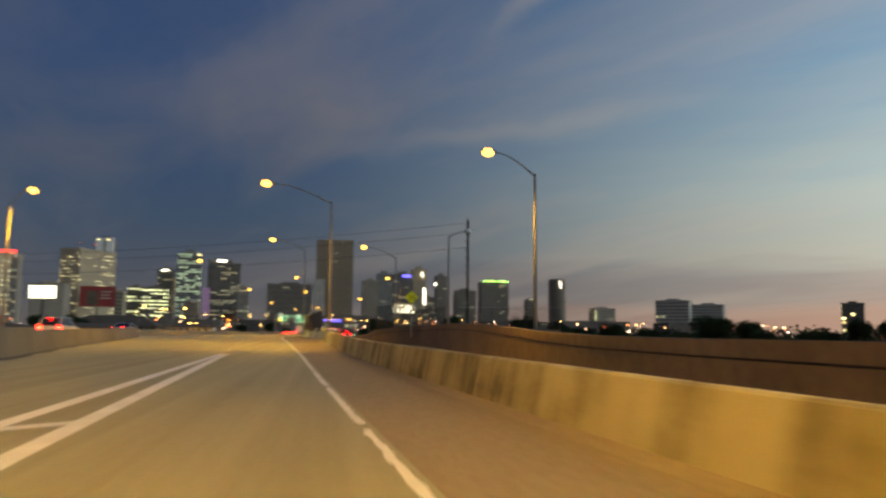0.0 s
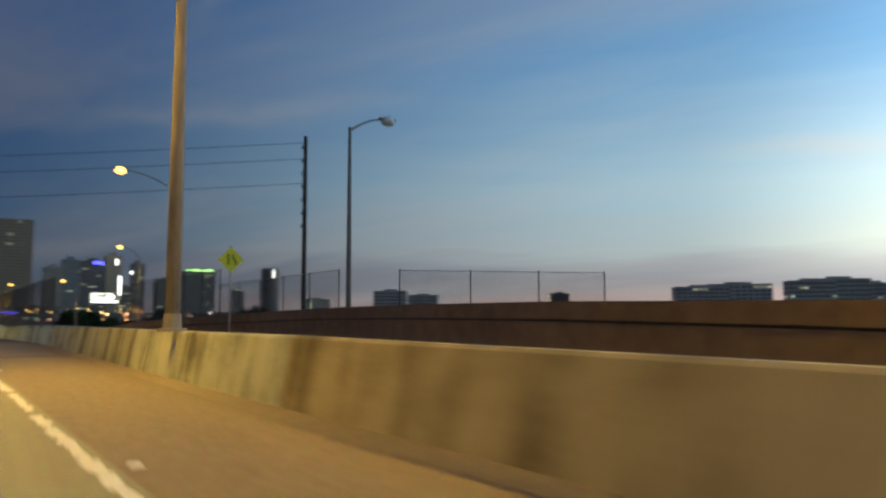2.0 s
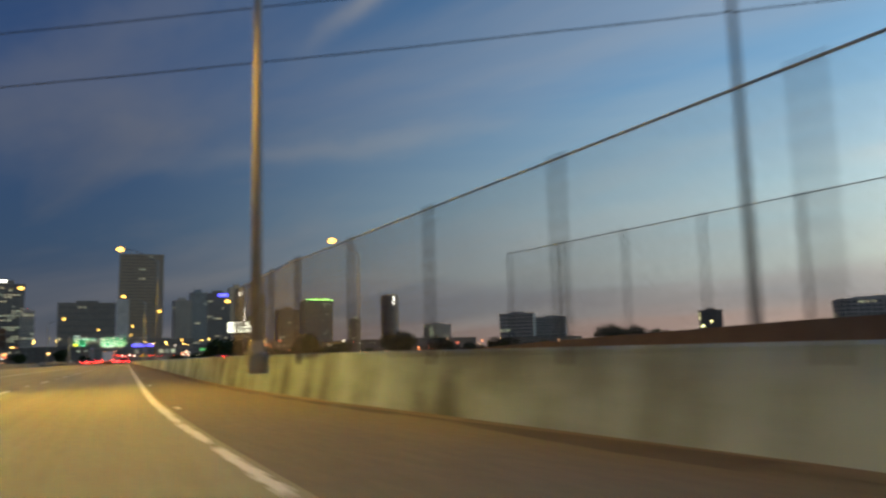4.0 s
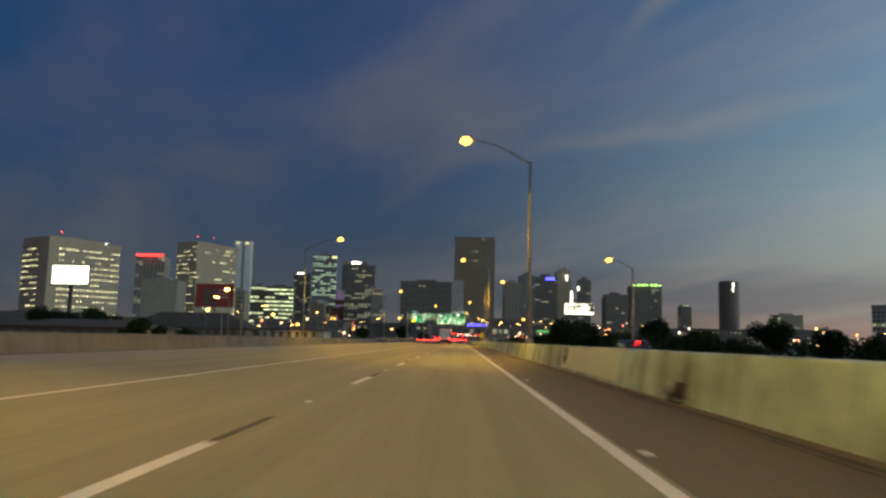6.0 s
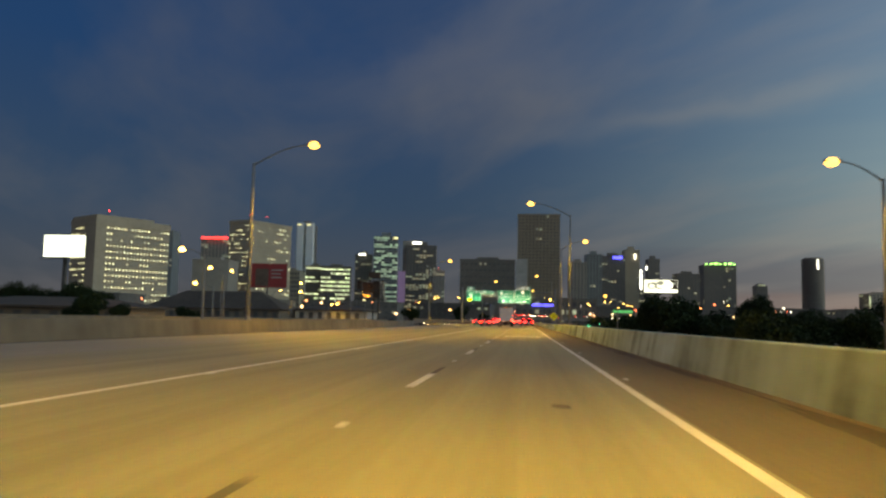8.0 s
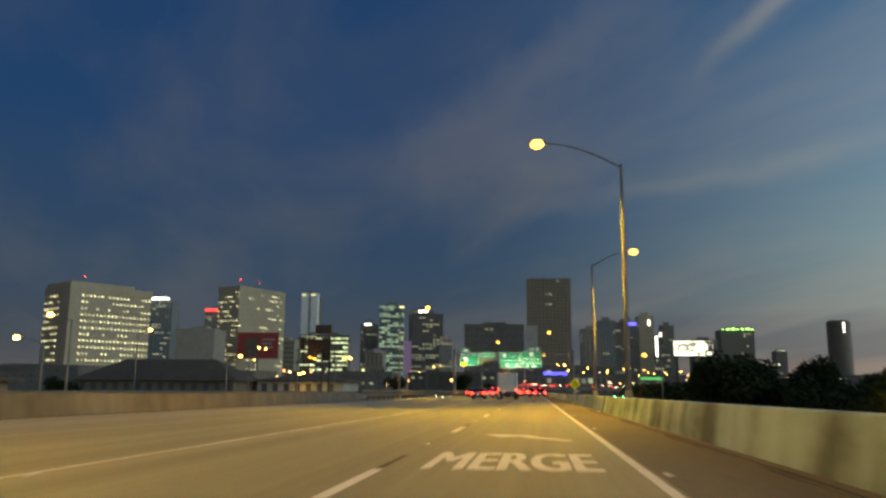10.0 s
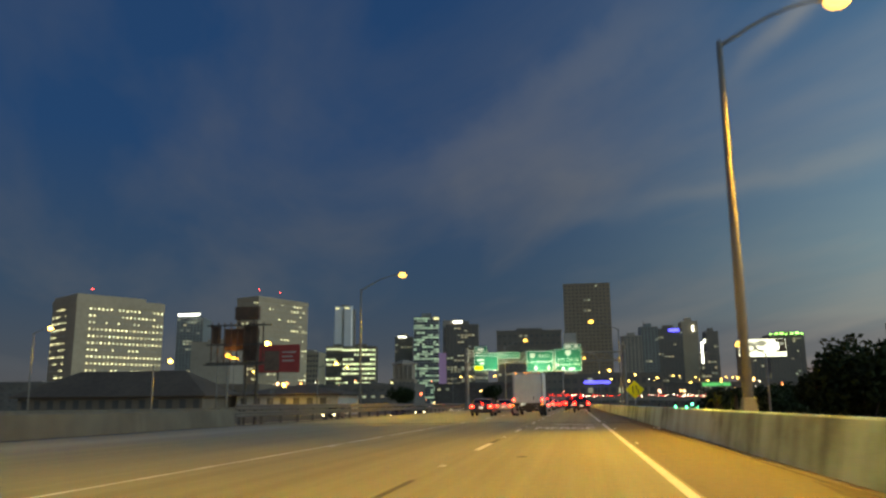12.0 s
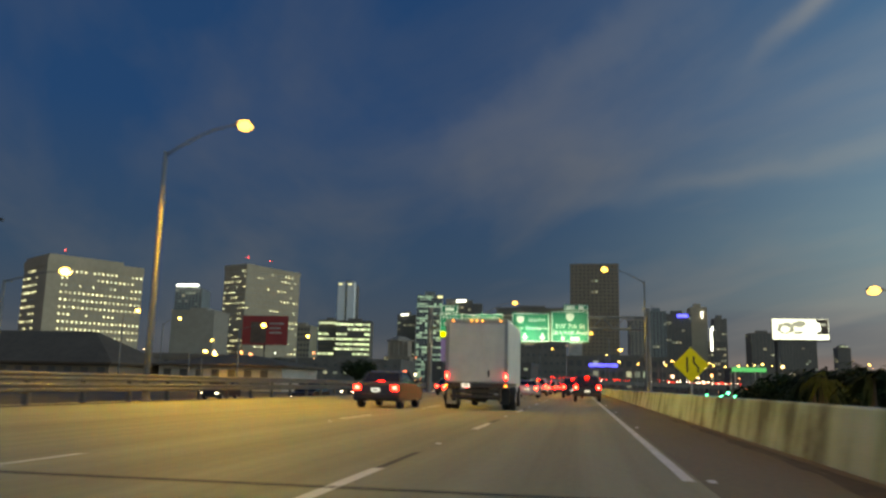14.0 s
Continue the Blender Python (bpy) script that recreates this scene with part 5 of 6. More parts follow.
for k in range(7):
    part("brace", Geo().tube([(-33.1 + k * 0.8, 334.97, 4.8), (-32.3 + k * 0.8, 334.97, 6.4)], [0.03, 0.03], 6), DARKSTEEL, b)
for x0, x1, z in ((-31.5, -30.7, 5.35), (-31.9, -31.6, 5.55)):
    part("glowing_tube", Geo().tube([(x0, 335.6, z), (x1, 335.6, z - 0.12)], [0.09, 0.09], 8), ORANGEFIRE, b, "orange lamp light")
d = bpy.data.lights.new("billboard_light", "POINT")
d.energy, d.color, d.shadow_soft_size = 26, (1.0, 0.45, 0.10), 0.2
new("billboard_light", d).matrix_basis = pose(-30.6, 335.4, 5.7)

# ---------------------------------------------------------------- sign gantry
gantry = thing("sign_gantry", "green overhead direction signs on a steel truss across the road", "sign gantry")
GY = 390.0
for x, z0 in ((-16.5, -0.02), (7.6, -4.6)):
    part("gantry_column", Geo().tube([(x, GY + 0.7, z0), (x, GY + 0.7, 9.6)], [0.32, 0.28], 16), POLE, gantry)
for z in (7.3, 8.6):
    for dy in (0.25, 1.15):
        part("chord", Geo().tube([(-16.5, GY + dy, z), (7.6, GY + dy, z)], [0.09, 0.09], 8), POLE, gantry)
for k in range(20):
    xa = -16.5 + k * 1.205
    zs = (7.3, 8.6) if k % 2 else (8.6, 7.3)
    for dy in (0.25, 1.15):
        part("web_bar", Geo().tube([(xa, GY + dy, zs[0]), (xa + 1.205, GY + dy, zs[1])], [0.045, 0.045], 6), POLE, gantry)


def panel(x0, x1, z0, z1, words=(), extra=None):
    p = part("sign_panel", Geo().box(x0, x1, GY - 0.05, GY, z0, z1), SIGNGREEN, gantry, "green sign panel with white border")
    y = GY - 0.056
    for a in ((x0 + 0.06, x1 - 0.06, z0 + 0.06, z0 + 0.13), (x0 + 0.06, x1 - 0.06, z1 - 0.13, z1 - 0.06), (x0 + 0.06, x0 + 0.13, z0 + 0.135, z1 - 0.135), (x1 - 0.13, x1 - 0.06, z0 + 0.135, z1 - 0.135)):
        part("border", Geo().box(a[0], a[1], y - 0.004, y + 0.006, a[2], a[3]), SIGNWHITE, p)
    for text, cx, cz, w, h in words:
        lettering(text, 1, SIGNWHITE, "word", p, pose(cx, y - 0.004, cz, 90, 0, 0), wide=w, height=h)
    return p


def bar(p, x0, x1, z0, z1, mat=SIGNWHITE, name="writing_bar", d=0.0):
    part(name, Geo().box(x0, x1, GY - 0.066 - d, GY - 0.054 - d, z0, z1), mat, p)


def shield(p, cx, cz, s, mat):
    pts = [(-0.9, 0.8), (0, 1), (0.9, 0.8), (1, 0), (0.6, -0.7), (0, -1), (-0.6, -0.7), (-1, 0)]
    g = Geo().prism([(cx + a * s, cz + b * s) for a, b in pts], GY - 0.068, GY - 0.054)
    part("route_shield", g, mat, p)


p = panel(-2.8, 1.3, 5.75, 9.2, [("SW 7th St", -0.75, 7.28, 3.2, 0.5), ("Brickell Ave", -0.75, 6.6, 3.6, 0.46)])
shield(p, -0.75, 8.5, 0.46, SIGNWHITE)
bar(p, -1.75, -1.35, 5.98, 6.35)
bar(p, -0.7, 0.25, 5.98, 6.3)
p = panel(-1.45, 1.25, 9.26, 9.9)
bar(p, -1.15, -0.25, 9.42, 9.72)
bar(p, 0.2, 0.75, 9.4, 9.74)
p = panel(-7.15, -3.0, 5.75, 8.95, [("SOUTH", -4.4, 7.95, 1.75, 0.4), ("Key Biscayne", -5.05, 7.0, 3.7, 0.5)])
shield(p, -6.2, 8.2, 0.42, SIGNWHITE)
for cx in (-5.7, -3.75):
    g = Geo().prism([(cx - 0.12, 6.7), (cx + 0.12, 6.7), (cx + 0.12, 6.35), (cx + 0.38, 6.35), (cx, 5.95), (cx - 0.38, 6.35), (cx - 0.12, 6.35)], GY - 0.068, GY - 0.054)
    part("down_arrow", g, SIGNWHITE, p)
p = panel(-11.4, -8.15, 7.85, 8.85, [("Biscayne", -9.77, 8.15, 2.6, 0.44)])
p = panel(-15.3, -11.5, 6.05, 8.8, [("Miami Ave", -13.4, 8.15, 3.1, 0.42)])
bar(p, -14.8, -13.7, 7.5, 7.85)
bar(p, -14.4, -13.7, 7.0, 7.3)
part("yellow_plate", Geo().box(-15.22, -13.9, GY - 0.07, GY - 0.054, 6.12, 6.8), SIGNYELLOW, p, "yellow exit-only plate")
p = panel(-15.2, -13.2, 8.86, 9.8)
bar(p, -14.7, -13.7, 9.15, 9.5)
for x in (-13.4, -9.8, -5.1, -0.8):
    lamp_arm = part("lamp_arm", Geo().tube([(x, GY + 0.25, 5.6), (x, GY - 1.6, 5.35)], [0.03, 0.03], 6), POLE, gantry)
    part("sign_lamp", Geo().box(x - 0.5, x + 0.5, GY - 1.85, GY - 1.55, 5.25, 5.4), STEEL, gantry, bevel=0.03)
    d = bpy.data.lights.new("sign_light", "AREA")
    d.shape, d.size, d.size_y, d.energy, d.color = "RECTANGLE", 1.2, 0.25, 165, (0.86, 1.0, 0.92)
    lamp = new("sign_light", d)
    lamp.matrix_basis = look((x, GY - 1.7, 5.45), (x, GY - 0.1, 7.6))

# lane-reduction warning sign
w = thing("warning_sign", "yellow diamond sign with a narrowing-lane symbol on a post", "road sign")
part("sign_post", Geo().tube([(5.5, 341.95, -4.2), (5.5, 341.95, 3.0)], [0.05, 0.05], 10), STEEL, w)


def diamond(parent, x, y, z, s):
    g = Geo().prism([(x - s, z), (x, z - s), (x + s, z), (x, z + s)], y - 0.012, y)
    pl = part("plate", g, SIGNYELLOW, parent, "yellow diamond plate", bevel=0.004)
    part("symbol_line", Geo().box(x - 0.26 * s, x - 0.17 * s, y - 0.022, y - 0.0125, z - 0.42 * s, z + 0.42 * s), SIGNBLACK, pl)
    k = [(0.34, -0.45), (0.43, -0.45), (0.43, -0.12), (0.2, 0.12), (0.2, 0.45), (0.11, 0.45), (0.11, 0.08), (0.34, -0.16)]
    part("symbol_bend", Geo().prism([(x + a * s, z + b * s) for a, b in k], y - 0.022, y - 0.0125), SIGNBLACK, pl)


diamond(w, 5.5, 341.88, 2.15, 0.83)
w = thing("warning_sign", "small yellow diamond warning sign on a post beyond the ramp", "road sign")
part("sign_post", Geo().tube([(15.85, 108.7, 0.1), (15.85, 108.7, 5.3)], [0.045, 0.045], 10), STEEL, w)
diamond(w, 15.85, 108.62, 4.5, 0.75)

# low building with a blue light strip far ahead
b = office("low_building", "low dark building with a blue neon strip", (-6, 700), 0, 52, 26, 15, DARK_WALL, 3, 13, 4, OFFICE_DIM, 0.12, group="low buildings before the towers", low=2)
part("blue_strip", Geo().box(4.8, 18.4, 699.2, 699.6, 11.1, 12.3), NEONBLUE, b, "blue glowing strip")


# ---------------------------------------------------------------- trees
def tree(seed, h, r, trunk_h, label, name="tree", n=900, leaf=0.42):
    rnd = random.Random(seed)
    t = thing(name, label, "tree", group="trees beside the motorway")
    g = Geo().tube([(0, 0, -0.2), (0.1, 0, trunk_h * 0.5), (0.05, 0.1, trunk_h), (0.1, 0.1, h * 0.75)], [0.30, 0.22, 0.17, 0.05], 10)
    lumps = []
    for k in range(9):
        a, d = rnd.uniform(0, 6.28), rnd.uniform(0.15, 0.75) * r
        z = rnd.uniform(trunk_h, h * 0.86)
        p = Vector((math.cos(a) * d, math.sin(a) * d, z))
        lumps.append((p, rnd.uniform(0.28, 0.5) * r))
        g.tube([(0.05, 0.1, trunk_h * rnd.uniform(0.75, 1.05)), tuple(p * 0.6 + Vector((0, 0, trunk_h * 0.42))), tuple(p)], [0.11, 0.07, 0.03], 6)
    part("trunk", g, BARK, t)
    c = Geo()
    for k in range(n):
        p, s = rnd.choice(lumps)
        d = Vector((rnd.gauss(0, 1), rnd.gauss(0, 1), rnd.gauss(0, 0.8))).normalized() * s * rnd.uniform(0.55, 1.15)
        q, a = p + d, Vector((rnd.uniform(-1, 1), rnd.uniform(-1, 1), rnd.uniform(-1, 1))).normalized()
        b = a.cross(Vector((rnd.uniform(-1, 1), rnd.uniform(-1, 1), rnd.uniform(-1, 1)))).normalized()
        a, b = a * leaf * rnd.uniform(0.6, 1.3), b * leaf * rnd.uniform(0.5, 1.0)
        c.add([q - a, q - b * 0.7, q + a, q + b * 0.7], [(0, 1, 2, 3)])
    part("crown", c, LEAF, t, "dense dark leaves", kind="stuff")
    return t


def palm(seed, h):
    rnd = random.Random(seed)
    t = thing("palm_tree", "palm with a bare trunk lit from the street", "tree", group="palms beyond the ramp")
    part("trunk", Geo().tube([(0, 0, -0.2), (0.1, 0, h * 0.5), (0.25, 0.1, h)], [0.24, 0.19, 0.15], 10), BARK, t)
    c = Geo()
    for k in range(46):
        a, up_, ln = rnd.uniform(0, 6.28), rnd.uniform(-0.2, 0.9), rnd.uniform(1.8, 2.6)
        d = Vector((math.cos(a), math.sin(a), 0))
        s = Vector((-d.y, d.x, 0))
        pts = [Vector((0.25, 0.1, h)) + d * ln * u + Vector((0, 0, up_ * ln * u - 1.3 * ln * 0.5 * u * u)) for u in (0, 0.35, 0.7, 1)]
        for i in range(3):
            w0, w1 = (0.03, 0.12, 0.10, 0.02)[i], (0.03, 0.12, 0.10, 0.02)[i + 1]
            c.add([pts[i] - s * w0, pts[i] + s * w0, pts[i + 1] + s * w1 - Vector((0, 0, 0.1)), pts[i + 1] - s * w1 - Vector((0, 0, 0.1))], [(0, 1, 2, 3)])
    part("frond_crown", c, LEAF, t, "drooping dark fronds")
    return t


rnd = random.Random(3)
kinds = [tree(1, 9.0, 5.0, 2.6, "broad dark-leaved roadside tree", n=5200, leaf=0.34), tree(2, 7.0, 4.2, 2.0, "rounded dark-leaved roadside tree", n=4400, leaf=0.34), tree(4, 11.0, 5.4, 3.2, "tall dark-leaved roadside tree", n=5600, leaf=0.36)]
places = []
TALL = (9.0, 7.0, 11.0)


def grow(x, y, base, top):
    """A place for the next tree, scaled so that its crown ends at the height top."""
    places.append((x, y, base, (top - base) / TALL[len(places) % 3]))


for x, y, top in ((30.5, 351, 5.7), (37, 352, 4.0), (26.6, 347.5, 6.4), (29, 360, 4.8)):
    grow(x, y, -5.6, top)
for i in range(9):
    grow(28 + (i % 3) * 6 + rnd.uniform(-2, 2), 378 + i * 8 + rnd.uniform(-3, 3), -5.6, 3.0 + rnd.uniform(-0.7, 0.7))
for i in range(9):
    grow(37 + (i % 3) * 7 + rnd.uniform(-2, 2), 305 + i * 6 + rnd.uniform(-3, 3), -5.4, 2.6 + rnd.uniform(-0.8, 0.9))
for i in range(12):
    places.append((30 + i * 9 + rnd.uniform(-3, 3), 250 + rnd.uniform(-10, 18) - i * 3, -5.2, 0.5 + rnd.random() * 0.2))
for i in range(14):
    places.append((60 + i * 13 + rnd.uniform(-4, 4), 470 + rnd.uniform(-20, 20) - i * 10, -4.8, 1.0 + rnd.random() * 0.4))
for i in range(14):
    places.append((150 + i * 22 + rnd.uniform(-6, 6), 420 - i * 14 + rnd.uniform(-15, 15), -5.0, 1.1 + rnd.random() * 0.4))
for i in range(5):
    places.append((-97 + i * 3.4, 330 + rnd.uniform(-3, 3), -1.0, 0.62 + rnd.random() * 0.15))
for x, y, s in ((-57.5, 281, 0.36), (-54.5, 280, 0.40), (-52.5, 283, 0.34), (-64, 330, 0.5), (-36, 430, 0.5), (-66, 470, 0.7), (-140, 500, 1.0), (-128, 505, 0.9), (-30, 560, 0.9), (-20, 570, 0.8)):
    places.append((x, y, -1.0, s))
for i, (x, y, z, s) in enumerate(places):
    src = kinds[i % 3]
    m = pose(x, y, z, 0, 0, rnd.uniform(0, 360)) @ Matrix.Scale(s, 4)
    if i < 3:
        src.matrix_basis = m
    else:
        made = copy_thing(kinds[i % 3], Matrix.Identity(4))
        made.matrix_basis = m
first = palm(11, 7.4)
first.matrix_basis = pose(13.8, 351, -5.6)
for i, (x, y) in enumerate(((14.6, 354.5), (15.4, 358.5), (16.6, 362), (15.3, 347))):
    copy_thing(first, pose(x, y, -5.6, 0, 0, 70 * i))


# ---------------------------------------------------------------- utility pole and wires
u = thing("utility_pole", "dark wooden utility pole with a row of insulators", "utility pole")
part("pole", Geo().tube([(24.0, 119.0, -6.6), (24.0, 119.0, 15.0)], [0.22, 0.14], 12), WOODPOLE, u)
for k in range(7):
    part("insulator", Geo().tube([(23.75, 118.95, 8.0 + k), (23.75, 118.95, 8.25 + k)], [0.07, 0.05], 8), BLACKPLASTIC, u)
for i, (z, dx) in enumerate(((14.5, -0.1), (13.3, 0.1), (11.4, 0))):
    pts = [(24.0 + dx - s * 124, 119.0 + s * 62, z - 9 * s * (1 - s)) for s in [k / 16 for k in range(17)]]
    part("wire", Geo().tube(pts, [0.02] * 17, 5), BLACKPLASTIC, u)


# ---------------------------------------------------------------- vehicles
def paint_mat(name, c):
    m, nt, b = material(name, 0.3, 0.2)
    f = noise_node(nt, 3.0, 5)
    r = ramp(nt, [(0.3, tuple(v * 0.75 for v in c)), (0.7, c)])
    nt.links.new(f, r.inputs[0])
    nt.links.new(r.outputs[0], b.inputs["Base Color"])
    b.inputs["Coat Weight"].default_value = 0.6
    return m


PAINTS = {"black": paint_mat("black_car_paint", (0.012, 0.012, 0.014)), "silver": paint_mat("silver_car_paint", (0.30, 0.30, 0.31)), "white": paint_mat("white_car_paint", (0.62, 0.62, 0.60)),
          "red": paint_mat("red_car_paint", (0.22, 0.02, 0.02)), "grey": paint_mat("grey_car_paint", (0.05, 0.05, 0.049))}
WHEEL = Geo().tube([(-0.11, 0, 0), (-0.09, 0, 0), (0.09, 0, 0), (0.11, 0, 0)], [0.27, 0.325, 0.325, 0.27], 20).mesh("wheel", TYRE)
RIM = Geo().tube([(-0.115, 0, 0), (-0.105, 0, 0), (0.105, 0, 0), (0.115, 0, 0)], [0.13, 0.19, 0.19, 0.13], 14).mesh("rim", CHROME)


def car(color, label, suv=False, tail=BRAKE, oncoming=False, group="traffic ahead"):
    """A car whose rear bumper stands at the origin and whose nose points along +y."""
    c = thing("car", label, "car", group=group)
    mat = PAINTS[color]
    w = 0.91
    if suv:
        lower = [(0.02, 0.45), (0.0, 0.62), (0.06, 1.02), (0.3, 1.08), (3.55, 1.06), (4.5, 0.95), (4.62, 0.60), (4.55, 0.36), (0.12, 0.36)]
        upper = [(0.10, 1.06), (0.34, 1.66), (0.6, 1.73), (2.9, 1.73), (3.65, 1.05)]
        roof = [(0.36, 1.70), (0.62, 1.765), (2.88, 1.765), (2.98, 1.70)]
    else:
        lower = [(0.02, 0.42), (0.0, 0.58), (0.04, 0.90), (0.16, 0.98), (0.95, 1.0), (3.45, 0.93), (4.5, 0.76), (4.68, 0.55), (4.6, 0.28), (0.12, 0.28)]
        upper = [(0.72, 0.98), (1.35, 1.39), (1.7, 1.43), (2.65, 1.43), (3.55, 0.92)]
        roof = [(1.40, 1.40), (1.72, 1.455), (2.63, 1.455), (2.73, 1.40)]
    part("body", Geo().side_prism(lower, -w, w), mat, c, bevel=0.045)
    part("window_glass", Geo().tapered(upper, upper[0][1], w - 0.07, upper[2][1], w - 0.26), CARGLASS, c, "tinted glass", bevel=0.03)
    part("roof", Geo().side_prism(roof, -w + 0.25, w - 0.25), mat, c, bevel=0.02)
    for e in (-1, 1):
        for i in (0, -1):
            a, b2 = upper[i], upper[1 if i == 0 else -2]
            part("pillar", Geo().tube([(e * (w - 0.09), a[0], a[1] - 0.02), (e * (w - 0.25), b2[0], b2[1] + 0.01)], [0.05, 0.045], 6), mat, c)
    part("rear_bumper", Geo().box(-w + 0.03, w - 0.03, -0.05, 0.12, 0.36, 0.56), BLACKPLASTIC if suv else mat, c, bevel=0.03)
    part("front_bumper", Geo().box(-w + 0.05, w - 0.05, 4.55, 4.73, 0.33, 0.55), BLACKPLASTIC, c, bevel=0.03)
    for x in (-w + 0.02, w - 0.02):
        for y in (0.85, 3.7):
            wh = part("wheel", WHEEL, None, c, at=pose(x - math.copysign(0.1, x), y, 0.325))
            part("rim", RIM, None, wh)
        part("mirror", Geo().box(x - 0.02 if x > 0 else x - 0.18, x + 0.18 if x > 0 else x + 0.02, 3.02, 3.12, 0.98, 1.12), mat, c, bevel=0.02)
    zt = 0.98 if suv else 0.84
    for x in (-0.74, 0.74):
        part("tail_light", Geo().box(x - 0.13, x + 0.13, -0.03, 0.08, zt - 0.16, zt + (0.12 if suv else 0.04)), TYRE if oncoming else tail, c, "unlit" if oncoming else "red light glowing", bevel=0.02)
        if not oncoming:
            part("bulb", Geo().box(x - 0.06, x + 0.06, -0.036, -0.026, zt - 0.10, zt + 0.0), BULB, c, "bright bulb glowing")
        part("headlight", Geo().box(x - 0.12, x + 0.12, 4.52, 4.70, 0.60, 0.70), HEAD, c, "white light glowing", bevel=0.02)
    if not oncoming:
        part("third_brake_light", Geo().box(-0.14, 0.14, 0.05 if suv else 0.80, 0.12 if suv else 0.9, 1.62 if suv else 1.02, 1.66 if suv else 1.05), tail, c)
    part("number_plate", Geo().box(-0.16, 0.16, -0.065, -0.035, 0.62, 0.77), PLATELIT, c, "lit plate with dark bars")
    part("plate_bar", Geo().box(-0.11, 0.11, -0.072, -0.066, 0.67, 0.72), BLACKPLASTIC, c)
    return c


def place(src, x, y, z=0.0, rz=0.0, first=False):
    m = pose(x, y, z, 0, 0, rz)
    if first:
        src.matrix_basis = m
        return src
    return copy_thing(src, m)


sedan = place(car("grey", "dark grey sedan braking with red lights on"), -7.5, 332.5, 0, 0, True)
suv = place(car("black", "black off-road car with red tail lights", True), 0.75, 356.5, 0, 0, True)
silver = place(car("silver", "silver sedan braking in the queue"), -7.4, 352, 0, 0, True)
white = place(car("white", "white sedan braking in the queue"), -4.0, 368, 0, 0, True)
van = place(car("white", "white people carrier braking in the queue", True), -7.6, 376, 0, 0, True)
pool = [sedan, suv, silver, white, van]
rnd = random.Random(8)
for lane, start in ((-0.3, 372), (-4.0, 384), (-7.7, 396), (-11.6, 372)):
    y = start
    while y < 640:
        place(rnd.choice(pool), lane + rnd.uniform(-0.25, 0.25), y)
        y += rnd.uniform(9.5, 18)
        if lane < -11 and y > 398:
            break
onc = place(car("silver", "oncoming silver sedan with headlights on", False, oncoming=True, group="oncoming traffic"), -24, 432, opposite_z(432), 180, True)
onc2 = place(car("black", "oncoming black people carrier with headlights on", True, oncoming=True, group="oncoming traffic"), -28, 402, opposite_z(402), 180, True)
for x, y in ((-21, 366), (-24.6, 398), (-31.5, 372), (-21.2, 440), (-28, 470), (-24.5, 520)):
    place(rnd.choice((onc, onc2)), x, y, opposite_z(y), 180)
place(silver, -15.0, 110, road_z(112))
place(van, -14.6, 87, road_z(89))
# cars on the ramp side
ramp_car_y = 196.0
place(car("black", "black off-road car on the ramp with red tail lights", True, group="cars on the ramp"), 11.2, ramp_car_y, ramp_z(ramp_car_y + 2), 0, True)
for x, y in ((9.0, 398), (12.0, 436), (8.6, 455), (11.8, 372)):
    place(sedan, x, y, ramp_z(y))


# box truck
t = thing("box_truck", "white box truck with roll-up rear door and red lights", "truck", pose(-3.72, 333.4, 0))
WHITEBOX = grainy("truck_box_white", (0.58, 0.55, 0.49), (0.80, 0.77, 0.70), 2.0, 0.5, 0.55, big_stretch=(1, 1, 0.4))
part("cargo_box", Geo().box(-1.23, 1.23, 0.05, 6.6, 1.05, 3.55), WHITEBOX, t, bevel=0.03)
part("door_frame", Geo().box(-1.23, -1.10, 0.0, 0.05, 1.05, 3.55).box(1.10, 1.23, 0.0, 0.05, 1.05, 3.55).box(-1.10, 1.10, 0.0, 0.05, 3.38, 3.55), STEEL, t)
for k in range(6):
    part("door_slat", Geo().box(-1.095, 1.095, 0.012, 0.045, 1.12 + k * 0.376, 1.12 + k * 0.376 + 0.366), WHITEBOX, t)
part("door_handle", Geo().box(0.45, 0.52, -0.02, 0.012, 1.3, 1.55), DARKSTEEL, t)
part("bumper_deck", Geo().box(-1.22, 1.22, -0.12, 0.6, 0.86, 1.04), DARKSTEEL, t, bevel=0.02)
part("chassis", Geo().box(-0.45, 0.45, 0.3, 8.2, 0.62, 0.85), BLACKPLASTIC, t)
part("axle", Geo().tube([(-0.95, 1.6, 0.46), (-0.3, 1.6, 0.46), (-0.2, 1.6, 0.46), (0.2, 1.6, 0.46), (0.3, 1.6, 0.46), (0.95, 1.6, 0.46)], [0.07, 0.07, 0.18, 0.18, 0.07, 0.07], 12), BLACKPLASTIC, t)
part("lift_frame", Geo().box(-0.95, -0.85, 0.0, 0.5, 0.35, 0.86).box(0.85, 0.95, 0.0, 0.5, 0.35, 0.86).box(-0.85, 0.85, 0.02, 0.10, 0.66, 0.80), DARKSTEEL, t, "dark lift-gate frame under the deck")
part("spare_tyre", Geo().tube([(0, 2.6, 0.42), (0, 2.6, 0.62)], [0.42, 0.42], 18), TYRE, t)
part("under_bar", Geo().box(-1.0, 1.0, -0.05, 0.05, 0.48, 0.60), DARKSTEEL, t)
part("cab", Geo().side_prism([(6.75, 0.6), (6.75, 2.55), (7.0, 2.65), (7.7, 2.6), (8.3, 1.6), (8.75, 1.45), (8.8, 0.6)], -1.05, 1.05), WHITEBOX, t, bevel=0.05)
